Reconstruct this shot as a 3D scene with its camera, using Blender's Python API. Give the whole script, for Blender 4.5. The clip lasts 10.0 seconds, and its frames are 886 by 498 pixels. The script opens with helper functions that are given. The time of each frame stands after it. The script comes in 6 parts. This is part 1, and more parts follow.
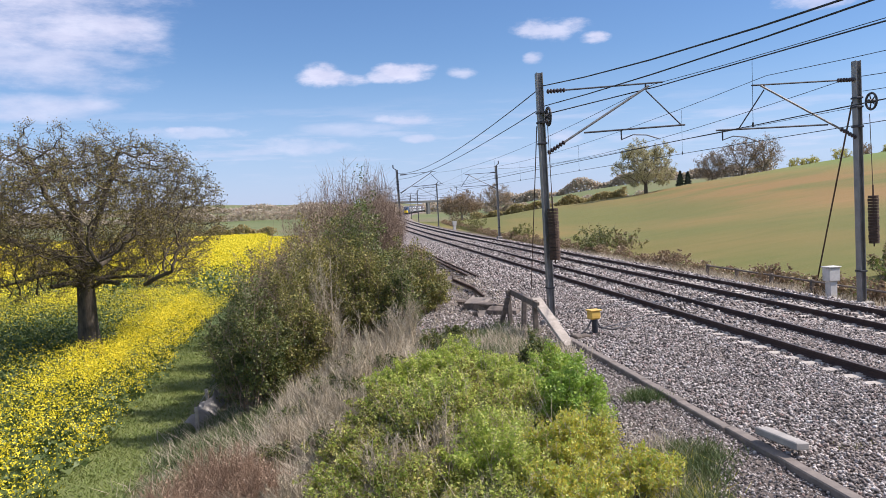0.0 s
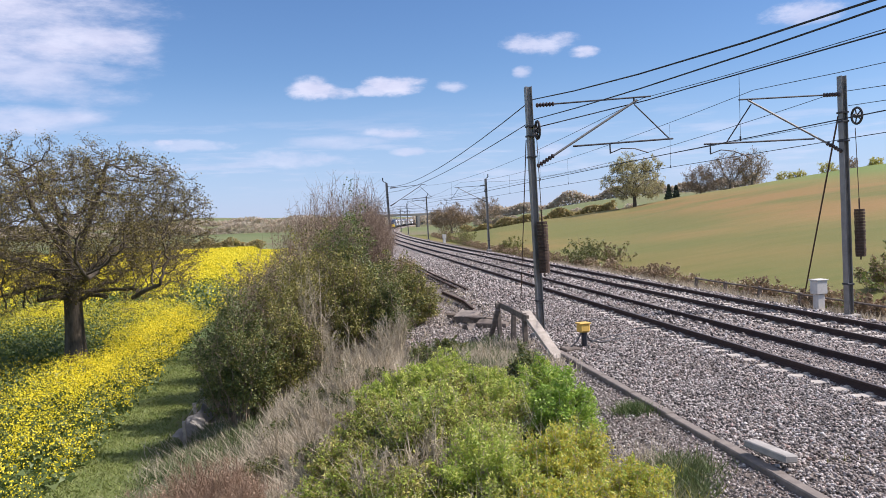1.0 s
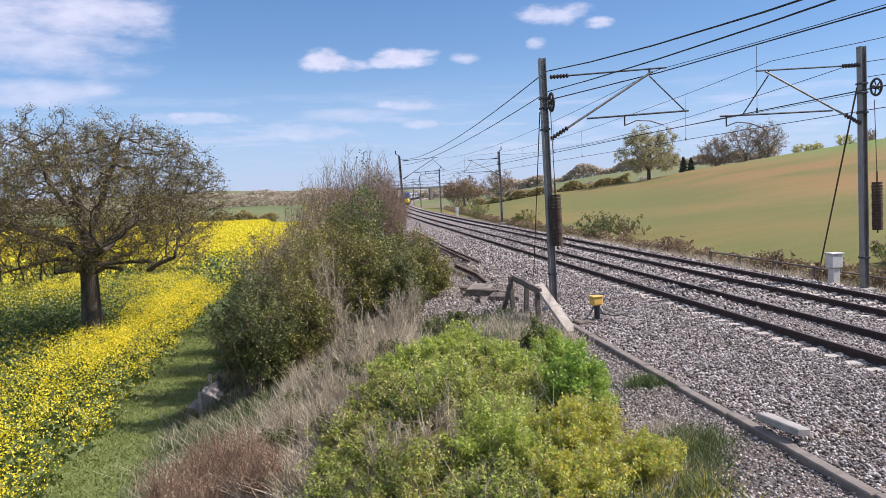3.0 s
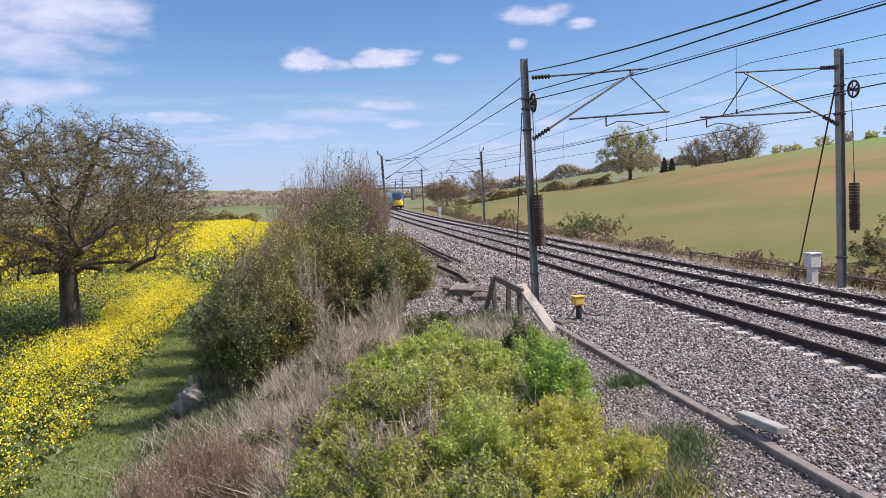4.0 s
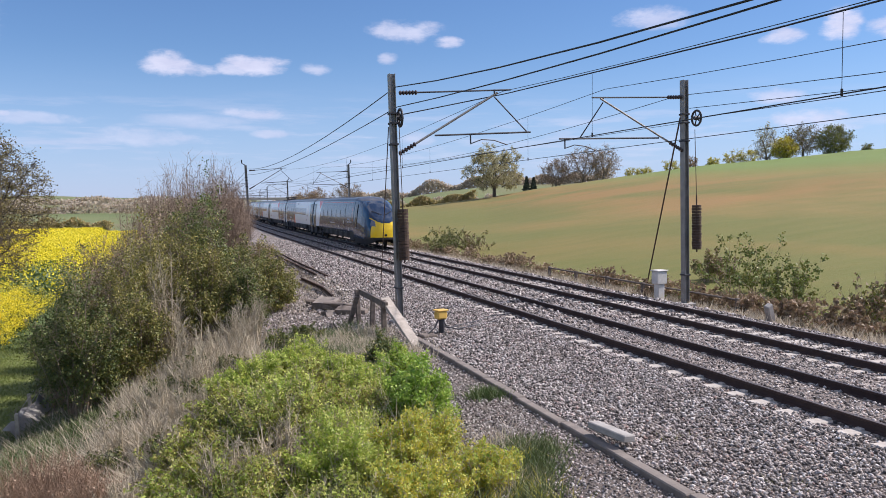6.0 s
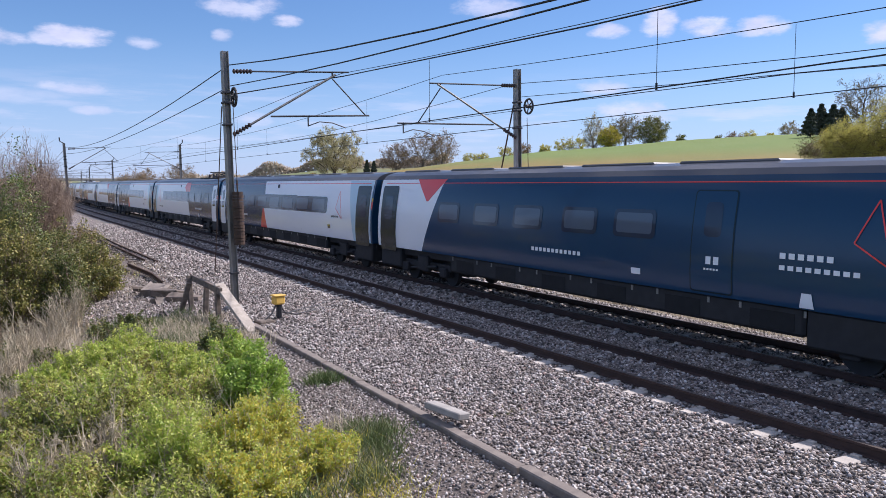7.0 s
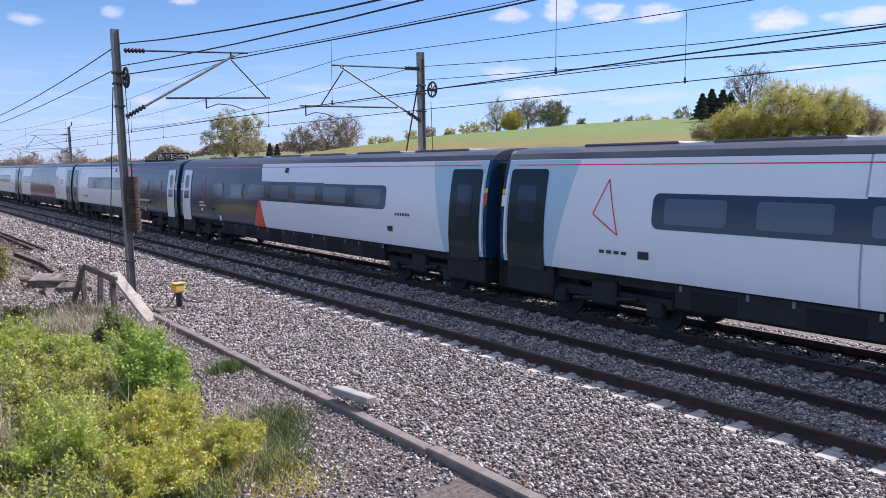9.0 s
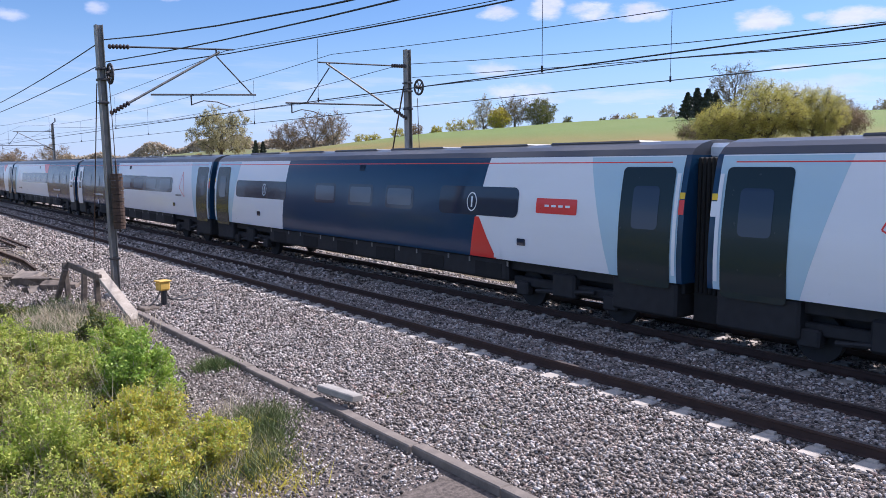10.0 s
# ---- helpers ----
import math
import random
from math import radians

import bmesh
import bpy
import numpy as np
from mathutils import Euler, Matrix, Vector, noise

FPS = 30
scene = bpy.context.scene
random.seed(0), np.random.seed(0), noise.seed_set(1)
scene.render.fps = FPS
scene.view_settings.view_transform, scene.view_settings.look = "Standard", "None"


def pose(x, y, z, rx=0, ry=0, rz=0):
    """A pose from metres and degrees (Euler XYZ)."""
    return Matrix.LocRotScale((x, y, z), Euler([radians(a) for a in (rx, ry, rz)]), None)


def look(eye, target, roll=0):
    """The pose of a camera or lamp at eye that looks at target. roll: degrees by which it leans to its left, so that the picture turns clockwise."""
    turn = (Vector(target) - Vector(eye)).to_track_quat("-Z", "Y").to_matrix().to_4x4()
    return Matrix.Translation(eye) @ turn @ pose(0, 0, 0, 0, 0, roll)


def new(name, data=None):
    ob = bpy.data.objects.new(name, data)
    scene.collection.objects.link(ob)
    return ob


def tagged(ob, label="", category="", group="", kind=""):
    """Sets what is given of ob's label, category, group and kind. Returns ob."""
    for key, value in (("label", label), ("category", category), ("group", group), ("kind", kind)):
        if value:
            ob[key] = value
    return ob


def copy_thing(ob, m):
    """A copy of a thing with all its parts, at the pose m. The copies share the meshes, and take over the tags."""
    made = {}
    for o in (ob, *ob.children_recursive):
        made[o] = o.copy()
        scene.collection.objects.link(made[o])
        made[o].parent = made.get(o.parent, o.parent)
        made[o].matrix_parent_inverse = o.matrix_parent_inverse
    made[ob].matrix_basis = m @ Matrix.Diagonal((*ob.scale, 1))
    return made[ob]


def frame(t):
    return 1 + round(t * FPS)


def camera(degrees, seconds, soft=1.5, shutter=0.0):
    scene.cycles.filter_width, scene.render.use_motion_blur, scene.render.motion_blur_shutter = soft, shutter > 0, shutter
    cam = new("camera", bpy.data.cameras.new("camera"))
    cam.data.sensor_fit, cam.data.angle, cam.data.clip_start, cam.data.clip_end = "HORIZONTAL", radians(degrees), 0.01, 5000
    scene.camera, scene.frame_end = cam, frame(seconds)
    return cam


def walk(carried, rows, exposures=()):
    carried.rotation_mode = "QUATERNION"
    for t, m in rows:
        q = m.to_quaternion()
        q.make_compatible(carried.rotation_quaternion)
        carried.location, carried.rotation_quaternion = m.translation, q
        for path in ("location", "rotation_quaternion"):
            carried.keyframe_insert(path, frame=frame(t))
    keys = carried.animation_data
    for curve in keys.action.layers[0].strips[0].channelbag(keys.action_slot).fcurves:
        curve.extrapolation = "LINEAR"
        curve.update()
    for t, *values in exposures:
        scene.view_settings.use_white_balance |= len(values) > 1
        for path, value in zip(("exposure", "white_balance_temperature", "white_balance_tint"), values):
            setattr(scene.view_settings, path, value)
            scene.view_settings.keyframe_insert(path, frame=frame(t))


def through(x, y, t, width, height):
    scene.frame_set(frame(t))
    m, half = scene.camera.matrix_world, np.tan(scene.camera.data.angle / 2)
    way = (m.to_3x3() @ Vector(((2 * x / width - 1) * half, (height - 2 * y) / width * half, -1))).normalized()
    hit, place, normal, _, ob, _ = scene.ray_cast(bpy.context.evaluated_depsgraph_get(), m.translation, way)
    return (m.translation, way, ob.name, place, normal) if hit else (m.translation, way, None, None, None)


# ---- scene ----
# world: y runs along the line away from the camera, x to its right, z = 0 on the rail heads
EYE = 3.35
CAM = [(0.0, 0.0, 0.0, -3.1, 2.2, -7.56), (0.5, 0.002, 0.0, -2.48, 2.12, -8.03), (1.0, 0.004, -0.001, -2.19, 2.15, -8.3),
       (1.5, 0.003, 0.0, -2.48, 2.09, -8.21), (2.0, 0.001, 0.0, -3.19, 2.11, -7.71), (2.5, -0.002, 0.0, -4.02, 2.1, -7.17),
       (4.0, 0.005, -0.001, -4.14, 2.06, -8.64), (4.5, 0.01, -0.001, -3.69, 1.73, -9.53), (5.0, 0.016, -0.003, -3.39, 1.29, -10.9),
       (5.2, 0.021, -0.004, -3.34, 1.1, -11.78), (6.3, 0.068, -0.018, -3.65, 0.3, -21.54), (6.5, 0.079, -0.022, -3.93, 0.07, -23.96),
       (7.0, 0.104, -0.035, -4.61, 0.03, -29.62), (7.5, 0.121, -0.045, -5.35, 0.16, -33.63), (8.0, 0.129, -0.051, -5.76, 0.34, -35.53),
       (8.5, 0.131, -0.053, -5.88, 0.36, -36.11), (9.0, 0.132, -0.053, -5.82, 0.26, -36.38), (9.5, 0.134, -0.055, -5.81, 0.15, -36.82),
       (10.0, 0.136, -0.056, -5.98, 0.11, -37.34)]
cam = camera(58.32, 10.0, soft=0.6)
walk(cam, [(t, pose(x, y, EYE, 90 + p, r, a)) for t, x, y, p, r, a in CAM], exposures=[(0.0, 0.3, 6050, 18), (5.0, 0.3, 6000, 18), (6.5, 0.2, 5900, 19), (7.5, 0.4, 5740, 21), (10.0, 0.42, 5720, 21)])

# ---- sky, sun, exposure ----
SUN_AZ, SUN_EL = 97.0, 46.5


def direction(az, el):
    a, e = radians(az), radians(el)
    return Vector((math.sin(a) * math.cos(e), math.cos(a) * math.cos(e), math.sin(e)))


# clouds: azimuth, height, half width, half height in degrees, density
CLOUDS = ((-18.0, 13.2, 8.2, 2.6, 0.95), (-18.5, 9.8, 6.2, 1.5, 0.75), (-19.0, 7.3, 4.6, 0.9, 0.7), (-0.6, 9.4, 1.7, 0.75, 1), (1.4, 9.1, 1.5, 0.4, 0.85), (5.3, 9.55, 2.0, 0.65, 1), (3.6, 9.25, 1.4, 0.4, 0.85), (9.2, 9.4, 1.1, 0.4, 0.7),
          (-9.7, 5.6, 3.3, 0.4, 0.5), (-10.8, 5.8, 0.7, 0.25, 0.9), (15.7, 12.0, 2.3, 0.7, 0.8), (18.6, 11.2, 1.0, 0.4, 0.9), (14.4, 10.1, 0.7, 0.4, 0.7), (1.2, 5.7, 3.7, 0.5, 0.5),
          (5.0, 6.3, 2.1, 0.4, 0.7), (-2.5, 4.6, 3.3, 0.6, 0.5), (6.0, 4.9, 1.2, 0.3, 0.6), (16.4, 4.5, 1.1, 0.5, 0.6), (41.2, 10.5, 1.2, 0.5, 0.9), (44.6, 10.9, 1.1, 1.0, 1),
          (47.7, 10.5, 1.6, 0.6, 1), (51.1, 10.3, 1.6, 0.6, 1), (58.9, 9.4, 1.5, 0.7, 1), (61.9, 9.4, 0.7, 0.3, 0.8), (64.3, 9.2, 2.0, 0.6, 1), (40.9, 6.8, 1.6, 0.5, 0.7), (42.6, 5.15, 2.2, 0.6, 0.8), (60.5, 6.3, 1.3, 0.25, 0.7),
          (43.4, 4.6, 2.4, 0.3, 0.5), (59.8, 4.0, 1.6, 0.3, 0.5), (64.0, 5.3, 1.6, 0.5, 0.5), (54.3, 13.1, 4.9, 0.8, 0.8), (33.1, 12.3, 2.4, 0.7, 0.7))


def make_world():
    w = bpy.data.worlds.new("sky")
    scene.world = w
    w.use_nodes = True
    nt = w.node_tree
    nt.nodes.clear()

    def put(socket, v):
        if isinstance(v, bpy.types.NodeSocket):
            nt.links.new(v, socket)
        else:
            socket.default_value = v

    def m(op, a, b=0.0, c=0.0):
        n = nt.nodes.new("ShaderNodeMath")
        n.operation = op
        for s, v in zip(n.inputs, (a, b, c)):
            put(s, v)
        return n.outputs[0]

    def step(v, lo, hi):
        n = nt.nodes.new("ShaderNodeMapRange")
        n.interpolation_type = "SMOOTHSTEP"
        put(n.inputs["Value"], v)
        n.inputs["From Min"].default_value, n.inputs["From Max"].default_value = lo, hi
        return n.outputs["Result"]

    def mix(f, a, b):
        n = nt.nodes.new("ShaderNodeMix")
        n.data_type = "RGBA"
        put(n.inputs["Factor"], f)
        put(n.inputs["A"], a)
        put(n.inputs["B"], b)
        return n.outputs["Result"]

    def fuzz(scale, detail, stretch):
        mp = nt.nodes.new("ShaderNodeMapping")
        nt.links.new(co, mp.inputs["Vector"])
        mp.inputs["Scale"].default_value = stretch
        n = nt.nodes.new("ShaderNodeTexNoise")
        nt.links.new(mp.outputs[0], n.inputs["Vector"])
        n.inputs["Scale"].default_value, n.inputs["Detail"].default_value, n.inputs["Roughness"].default_value = scale, detail, 0.62
        return n.outputs["Fac"]

    co = nt.nodes.new("ShaderNodeTexCoord").outputs["Generated"]
    sep = nt.nodes.new("ShaderNodeSeparateXYZ")
    nt.links.new(co, sep.inputs[0])
    x, y, z = sep.outputs
    el = m("MULTIPLY", m("ARCSINE", z), 57.2958)
    az = m("MULTIPLY", m("ARCTAN2", x, y), 57.2958)
    sky = nt.nodes.new("ShaderNodeTexSky")
    sky.sky_type, sky.sun_disc = "NISHITA", False
    sky.sun_elevation, sky.sun_rotation = radians(SUN_EL), radians(SUN_AZ)
    sky.air_density, sky.dust_density, sky.ozone_density = 1.0, 0.1, 5.0
    rag = m("MULTIPLY_ADD", fuzz(26, 9, (1, 1, 2.4)), 4.2, -1.85)
    puff = m("MULTIPLY_ADD", fuzz(9, 8, (1, 1, 3.2)), 4.2, -2.0)
    cloud = None
    for a0, e0, wa, we, k in CLOUDS:
        da = m("DIVIDE", m("SUBTRACT", az, a0), wa)
        de = m("DIVIDE", m("SUBTRACT", el, e0), we)
        r = m("ADD", m("MULTIPLY", da, da), m("MULTIPLY", de, de))
        v = m("MULTIPLY", step(m("ADD", m("SUBTRACT", 0.9, r), puff if wa > 3.5 else rag), -0.5, 1.3), k)
        cloud = v if cloud is None else m("MAXIMUM", cloud, v)
    # broken cloud above the view, added unseen as fill light; thin streaks low down
    field = m("MULTIPLY", step(fuzz(5, 7, (1, 1, 2.5)), 0.45, 0.6), step(el, 16.0, 24.0))
    streak = m("MULTIPLY", step(fuzz(7, 5, (1, 1, 9)), 0.47, 0.66), m("MULTIPLY", step(el, 1.5, 3.5), step(el, 8.5, 4.5)))
    cloud = m("MAXIMUM", cloud, m("MAXIMUM", field, m("MULTIPLY", streak, 0.4)))
    low = mix(fuzz(20, 4, (1, 1, 3)), (5.3, 5.5, 6.9, 1), (9.3, 9.2, 9.6, 1))
    shade = mix(step(el, 15.0, 28.0), low, (9.0, 9.0, 9.3, 1))
    haze = m("MULTIPLY", step(el, 11.0, -0.5), 0.62)
    base = mix(haze, sky.outputs[0], (4.1, 5.3, 7.75, 1))
    deep = nt.nodes.new("ShaderNodeHueSaturation")
    deep.inputs["Saturation"].default_value, deep.inputs["Value"].default_value = 1.07, 1.05
    nt.links.new(base, deep.inputs["Color"])
    base = deep.outputs[0]
    col = mix(m("MULTIPLY", cloud, 0.9), base, shade)
    bg = nt.nodes.new("ShaderNodeBackground")
    bg.inputs["Strength"].default_value = 0.09
    out = nt.nodes.new("ShaderNodeOutputWorld")
    nt.links.new(col, bg.inputs["Color"])
    nt.links.new(bg.outputs[0], out.inputs["Surface"])


make_world()
sun_data = bpy.data.lights.new("sun", "SUN")
sun_data.energy, sun_data.angle, sun_data.color = 5.2, radians(0.53), (1.0, 0.91, 0.79)
sun = new("sun", sun_data)
sun.matrix_world = look(direction(SUN_AZ, SUN_EL) * 300, (0, 0, 0))
# ---- materials ----
class Nodes:
    """Small builder for a node material."""

    def __init__(self, name, rough=0.7, metal=0.0):
        self.m = bpy.data.materials.new(name)
        self.m.use_nodes = True
        self.t = self.m.node_tree
        self.b = self.t.nodes["Principled BSDF"]
        self.b.inputs["Roughness"].default_value = rough
        self.b.inputs["Metallic"].default_value = metal
        self.co = self.add("ShaderNodeTexCoord").outputs["Object"]

    def add(self, kind, **inputs):
        n = self.t.nodes.new(kind)
        for k, v in inputs.items():
            self.put(n.inputs[k], v)
        return n

    def put(self, socket, v):
        if isinstance(v, bpy.types.NodeSocket):
            self.t.links.new(v, socket)
        else:
            socket.default_value = (*v, 1.0) if isinstance(v, tuple) and len(v) == 3 and socket.type == "RGBA" else v

    def noise(self, scale, detail=4.0, rough=0.6, co=None, dist=0.0):
        return self.add("ShaderNodeTexNoise", Vector=co or self.co, Scale=scale, Detail=detail, Roughness=rough, Distortion=dist).outputs["Fac"]

    def ramp(self, fac, *stops):
        n = self.add("ShaderNodeValToRGB", Fac=fac)
        e = n.color_ramp.elements
        while len(e) < len(stops):
            e.new(0.5)
        for el, (p, c) in zip(e, stops):
            el.position, el.color = p, (*c, 1.0) if isinstance(c, tuple) else (c, c, c, 1.0)
        return n.outputs["Color"]

    def mix(self, fac, a, b, mode="MIX"):
        n = self.t.nodes.new("ShaderNodeMix")
        n.data_type, n.blend_type = "RGBA", mode
        self.put(n.inputs["Factor"], fac)
        self.put(n.inputs["A"], a)
        self.put(n.inputs["B"], b)
        return n.outputs["Result"]

    def math(self, op, a, b=0.0, c=0.0):
        n = self.t.nodes.new("ShaderNodeMath")
        n.operation = op
        for s, v in zip(n.inputs, (a, b, c)):
            self.put(s, v)
        return n.outputs[0]

    def step(self, v, lo, hi):
        n = self.add("ShaderNodeMapRange")
        n.interpolation_type = "SMOOTHSTEP"
        self.put(n.inputs["Value"], v)
        n.inputs["From Min"].default_value, n.inputs["From Max"].default_value = lo, hi
        return n.outputs["Result"]

    def xyz(self):
        s = self.add("ShaderNodeSeparateXYZ", Vector=self.co)
        return s.outputs

    def stretch(self, sx, sy, sz):
        n = self.add("ShaderNodeMapping", Vector=self.co)
        n.inputs["Scale"].default_value = (sx, sy, sz)
        return n.outputs[0]

    def bump(self, height, strength=0.4, distance=0.02):
        n = self.add("ShaderNodeBump", Height=height)
        n.inputs["Strength"].default_value, n.inputs["Distance"].default_value = strength, distance
        self.t.links.new(n.outputs[0], self.b.inputs["Normal"])

    def colour(self, c):
        self.put(self.b.inputs["Base Color"], c)
        return self

    def rough(self, v):
        self.put(self.b.inputs["Roughness"], v)
        return self


def plain(name, c, rough=0.6, metal=0.0, vary=0.25, scale=6.0, grain=60.0, bump=0.15):
    """A surface of one colour with stains and grain."""
    n = Nodes(name, rough, metal)
    lo, hi = tuple(v * (1 - vary) for v in c), tuple(min(1, v * (1 + vary)) for v in c)
    big = n.ramp(n.noise(scale, 5), (0.3, lo), (0.7, hi))
    n.colour(n.mix(0.25, big, n.ramp(n.noise(grain, 3), (0.3, lo), (0.7, hi))))
    n.rough(n.math("MULTIPLY_ADD", n.noise(scale * 2), 0.3, rough - 0.15))
    if bump:
        n.bump(n.noise(grain, 4), bump, 0.01)
    return n.m


def leafy(name, *cols, rough=0.55, through=0.25):
    """Leaves or petals: colour by piece, with some light let through."""
    n = Nodes(name, rough)
    r = n.add("ShaderNodeNewGeometry").outputs["Random Per Island"]
    k = len(cols)
    c = n.ramp(r, *[((i + 0.5) / k, q) for i, q in enumerate(cols)])
    c = n.mix(0.35, c, n.ramp(n.noise(0.8, 3), (0.35, cols[0]), (0.65, cols[-1])))
    n.colour(c)
    if through:
        tr = n.add("ShaderNodeBsdfTranslucent", Color=c)
        mx = n.add("ShaderNodeMixShader", Fac=through)
        out = n.t.nodes["Material Output"]
        n.t.links.new(n.b.outputs[0], mx.inputs[1])
        n.t.links.new(tr.outputs[0], mx.inputs[2])
        n.t.links.new(mx.outputs[0], out.inputs["Surface"])
    return n.m


def bark(name, lo, hi):
    n = Nodes(name, 0.9)
    n.colour(n.ramp(n.noise(5, 6, co=n.stretch(1, 1, 0.3)), (0.3, lo), (0.7, hi)))
    n.bump(n.noise(14, 5, co=n.stretch(1, 1, 0.25)), 0.5, 0.04)
    return n.m


def ballast_mat(name, fine=22.0):
    n = Nodes(name, 0.85)
    v = n.add("ShaderNodeTexVoronoi", Vector=n.co, Scale=fine)
    s = n.add("ShaderNodeSeparateColor", Color=v.outputs["Color"])
    c = n.ramp(s.outputs[0], (0.0, (0.10, 0.08, 0.07)), (0.35, (0.26, 0.215, 0.185)), (0.7, (0.42, 0.36, 0.315)), (1.0, (0.64, 0.57, 0.51)))
    stain = n.noise(0.5, 5)
    c = n.mix(n.ramp(stain, (0.45, 0.0), (0.75, 0.55)), c, (0.16, 0.11, 0.085))
    # shade between the stones, painted as near-black at the cell edges
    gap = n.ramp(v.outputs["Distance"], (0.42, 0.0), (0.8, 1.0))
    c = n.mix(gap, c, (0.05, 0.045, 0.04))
    n.colour(c)
    n.bump(n.math("SUBTRACT", 1.0, v.outputs["Distance"]), 0.9, 0.05)
    return n.m


def stone_mat():
    n = Nodes("ballast_stone", 0.85)
    r = n.add("ShaderNodeNewGeometry").outputs["Random Per Island"]
    c = n.ramp(r, (0.0, (0.05, 0.044, 0.04)), (0.3, (0.17, 0.15, 0.134)), (0.6, (0.35, 0.31, 0.278)), (0.9, (0.72, 0.67, 0.62)), (1.0, (0.34, 0.23, 0.19)))
    n.colour(n.mix(n.ramp(n.noise(0.45, 4), (0.5, 0.0), (0.8, 0.4)), c, (0.20, 0.14, 0.11)))
    n.bump(n.noise(40, 3), 0.3, 0.01)
    return n.m


def ground_mat():
    n = Nodes("ground", 0.95)
    x, y, z = n.xyz()
    wob = n.math("MULTIPLY_ADD", n.noise(0.35, 4), 1.6, -0.8)
    xw = n.math("ADD", x, wob)
    # rough bank: straw, soil and green
    bank = n.ramp(n.noise(0.9, 6), (0.3, (0.06, 0.05, 0.033)), (0.5, (0.15, 0.125, 0.08)), (0.7, (0.085, 0.10, 0.035)))
    bank = n.mix(0.4, bank, n.ramp(n.noise(9, 5), (0.3, (0.07, 0.06, 0.04)), (0.7, (0.26, 0.21, 0.14))))
    # mown grass track beside the crop
    mown = n.ramp(n.noise(0.6, 5), (0.3, (0.09, 0.125, 0.025)), (0.7, (0.16, 0.18, 0.05)))
    mown = n.mix(0.45, mown, n.ramp(n.noise(14, 5), (0.3, (0.09, 0.13, 0.025)), (0.7, (0.25, 0.27, 0.10))))
    # soil and low leaves under the crop
    crop = n.ramp(n.noise(1.2, 5), (0.35, (0.055, 0.085, 0.02)), (0.65, (0.10, 0.14, 0.03)))
    # the sown hill: thin young green over brown earth, in drill bands
    band = n.noise(0.022, 4, 0.55, co=n.stretch(1.0, 0.45, 0.3), dist=0.6)
    hill = n.ramp(band, (0.45, (0.12, 0.132, 0.021)), (0.52, (0.195, 0.147, 0.033)), (0.6, (0.27, 0.152, 0.045)))
    hill = n.mix(0.3, hill, n.ramp(n.noise(0.5, 6, co=n.stretch(0.3, 1.5, 1)), (0.3, (0.13, 0.14, 0.026)), (0.7, (0.26, 0.185, 0.06))))
    earth = n.math("MULTIPLY", n.step(z, 1.0, 4.0), n.math("SUBTRACT", 1.0, n.step(z, 7.5, 10.5)))
    swath = n.ramp(n.noise(0.03, 5, 0.6, co=n.stretch(0.5, 1.0, 1.6), dist=0.8), (0.42, 0.0), (0.58, 0.85))
    hill = n.mix(n.math("MULTIPLY", earth, swath), hill, (0.26, 0.15, 0.043))
    # upper part of the hill is greener
    hill = n.mix(n.step(z, 4.8, 10.5), hill, n.mix(n.noise(0.08, 4), (0.12, 0.19, 0.03), (0.17, 0.21, 0.05)))
    far = n.ramp(n.noise(0.006, 4, 0.5), (0.35, (0.09, 0.13, 0.035)), (0.5, (0.15, 0.17, 0.06)), (0.65, (0.17, 0.14, 0.075)))
    grit = n.ramp(n.noise(16, 5), (0.3, (0.06, 0.048, 0.04)), (0.7, (0.2, 0.165, 0.14)))
    bank = n.mix(n.step(xw, 1.5, 2.3), bank, grit)
    c = n.mix(n.step(xw, -5.6, -5.0), mown, bank)
    c = n.mix(n.step(xw, -7.4, -8.0), c, crop)
    c = n.mix(n.step(x, 18.5, 21.0), c, hill)
    rad = n.math("SQRT", n.math("ADD", n.math("MULTIPLY", x, x), n.math("MULTIPLY", y, y)))
    c = n.mix(n.step(rad, 205.0, 225.0), c, far)
    n.colour(c)
    n.bump(n.noise(6, 6), 0.5, 0.08)
    return n.m


M = {}


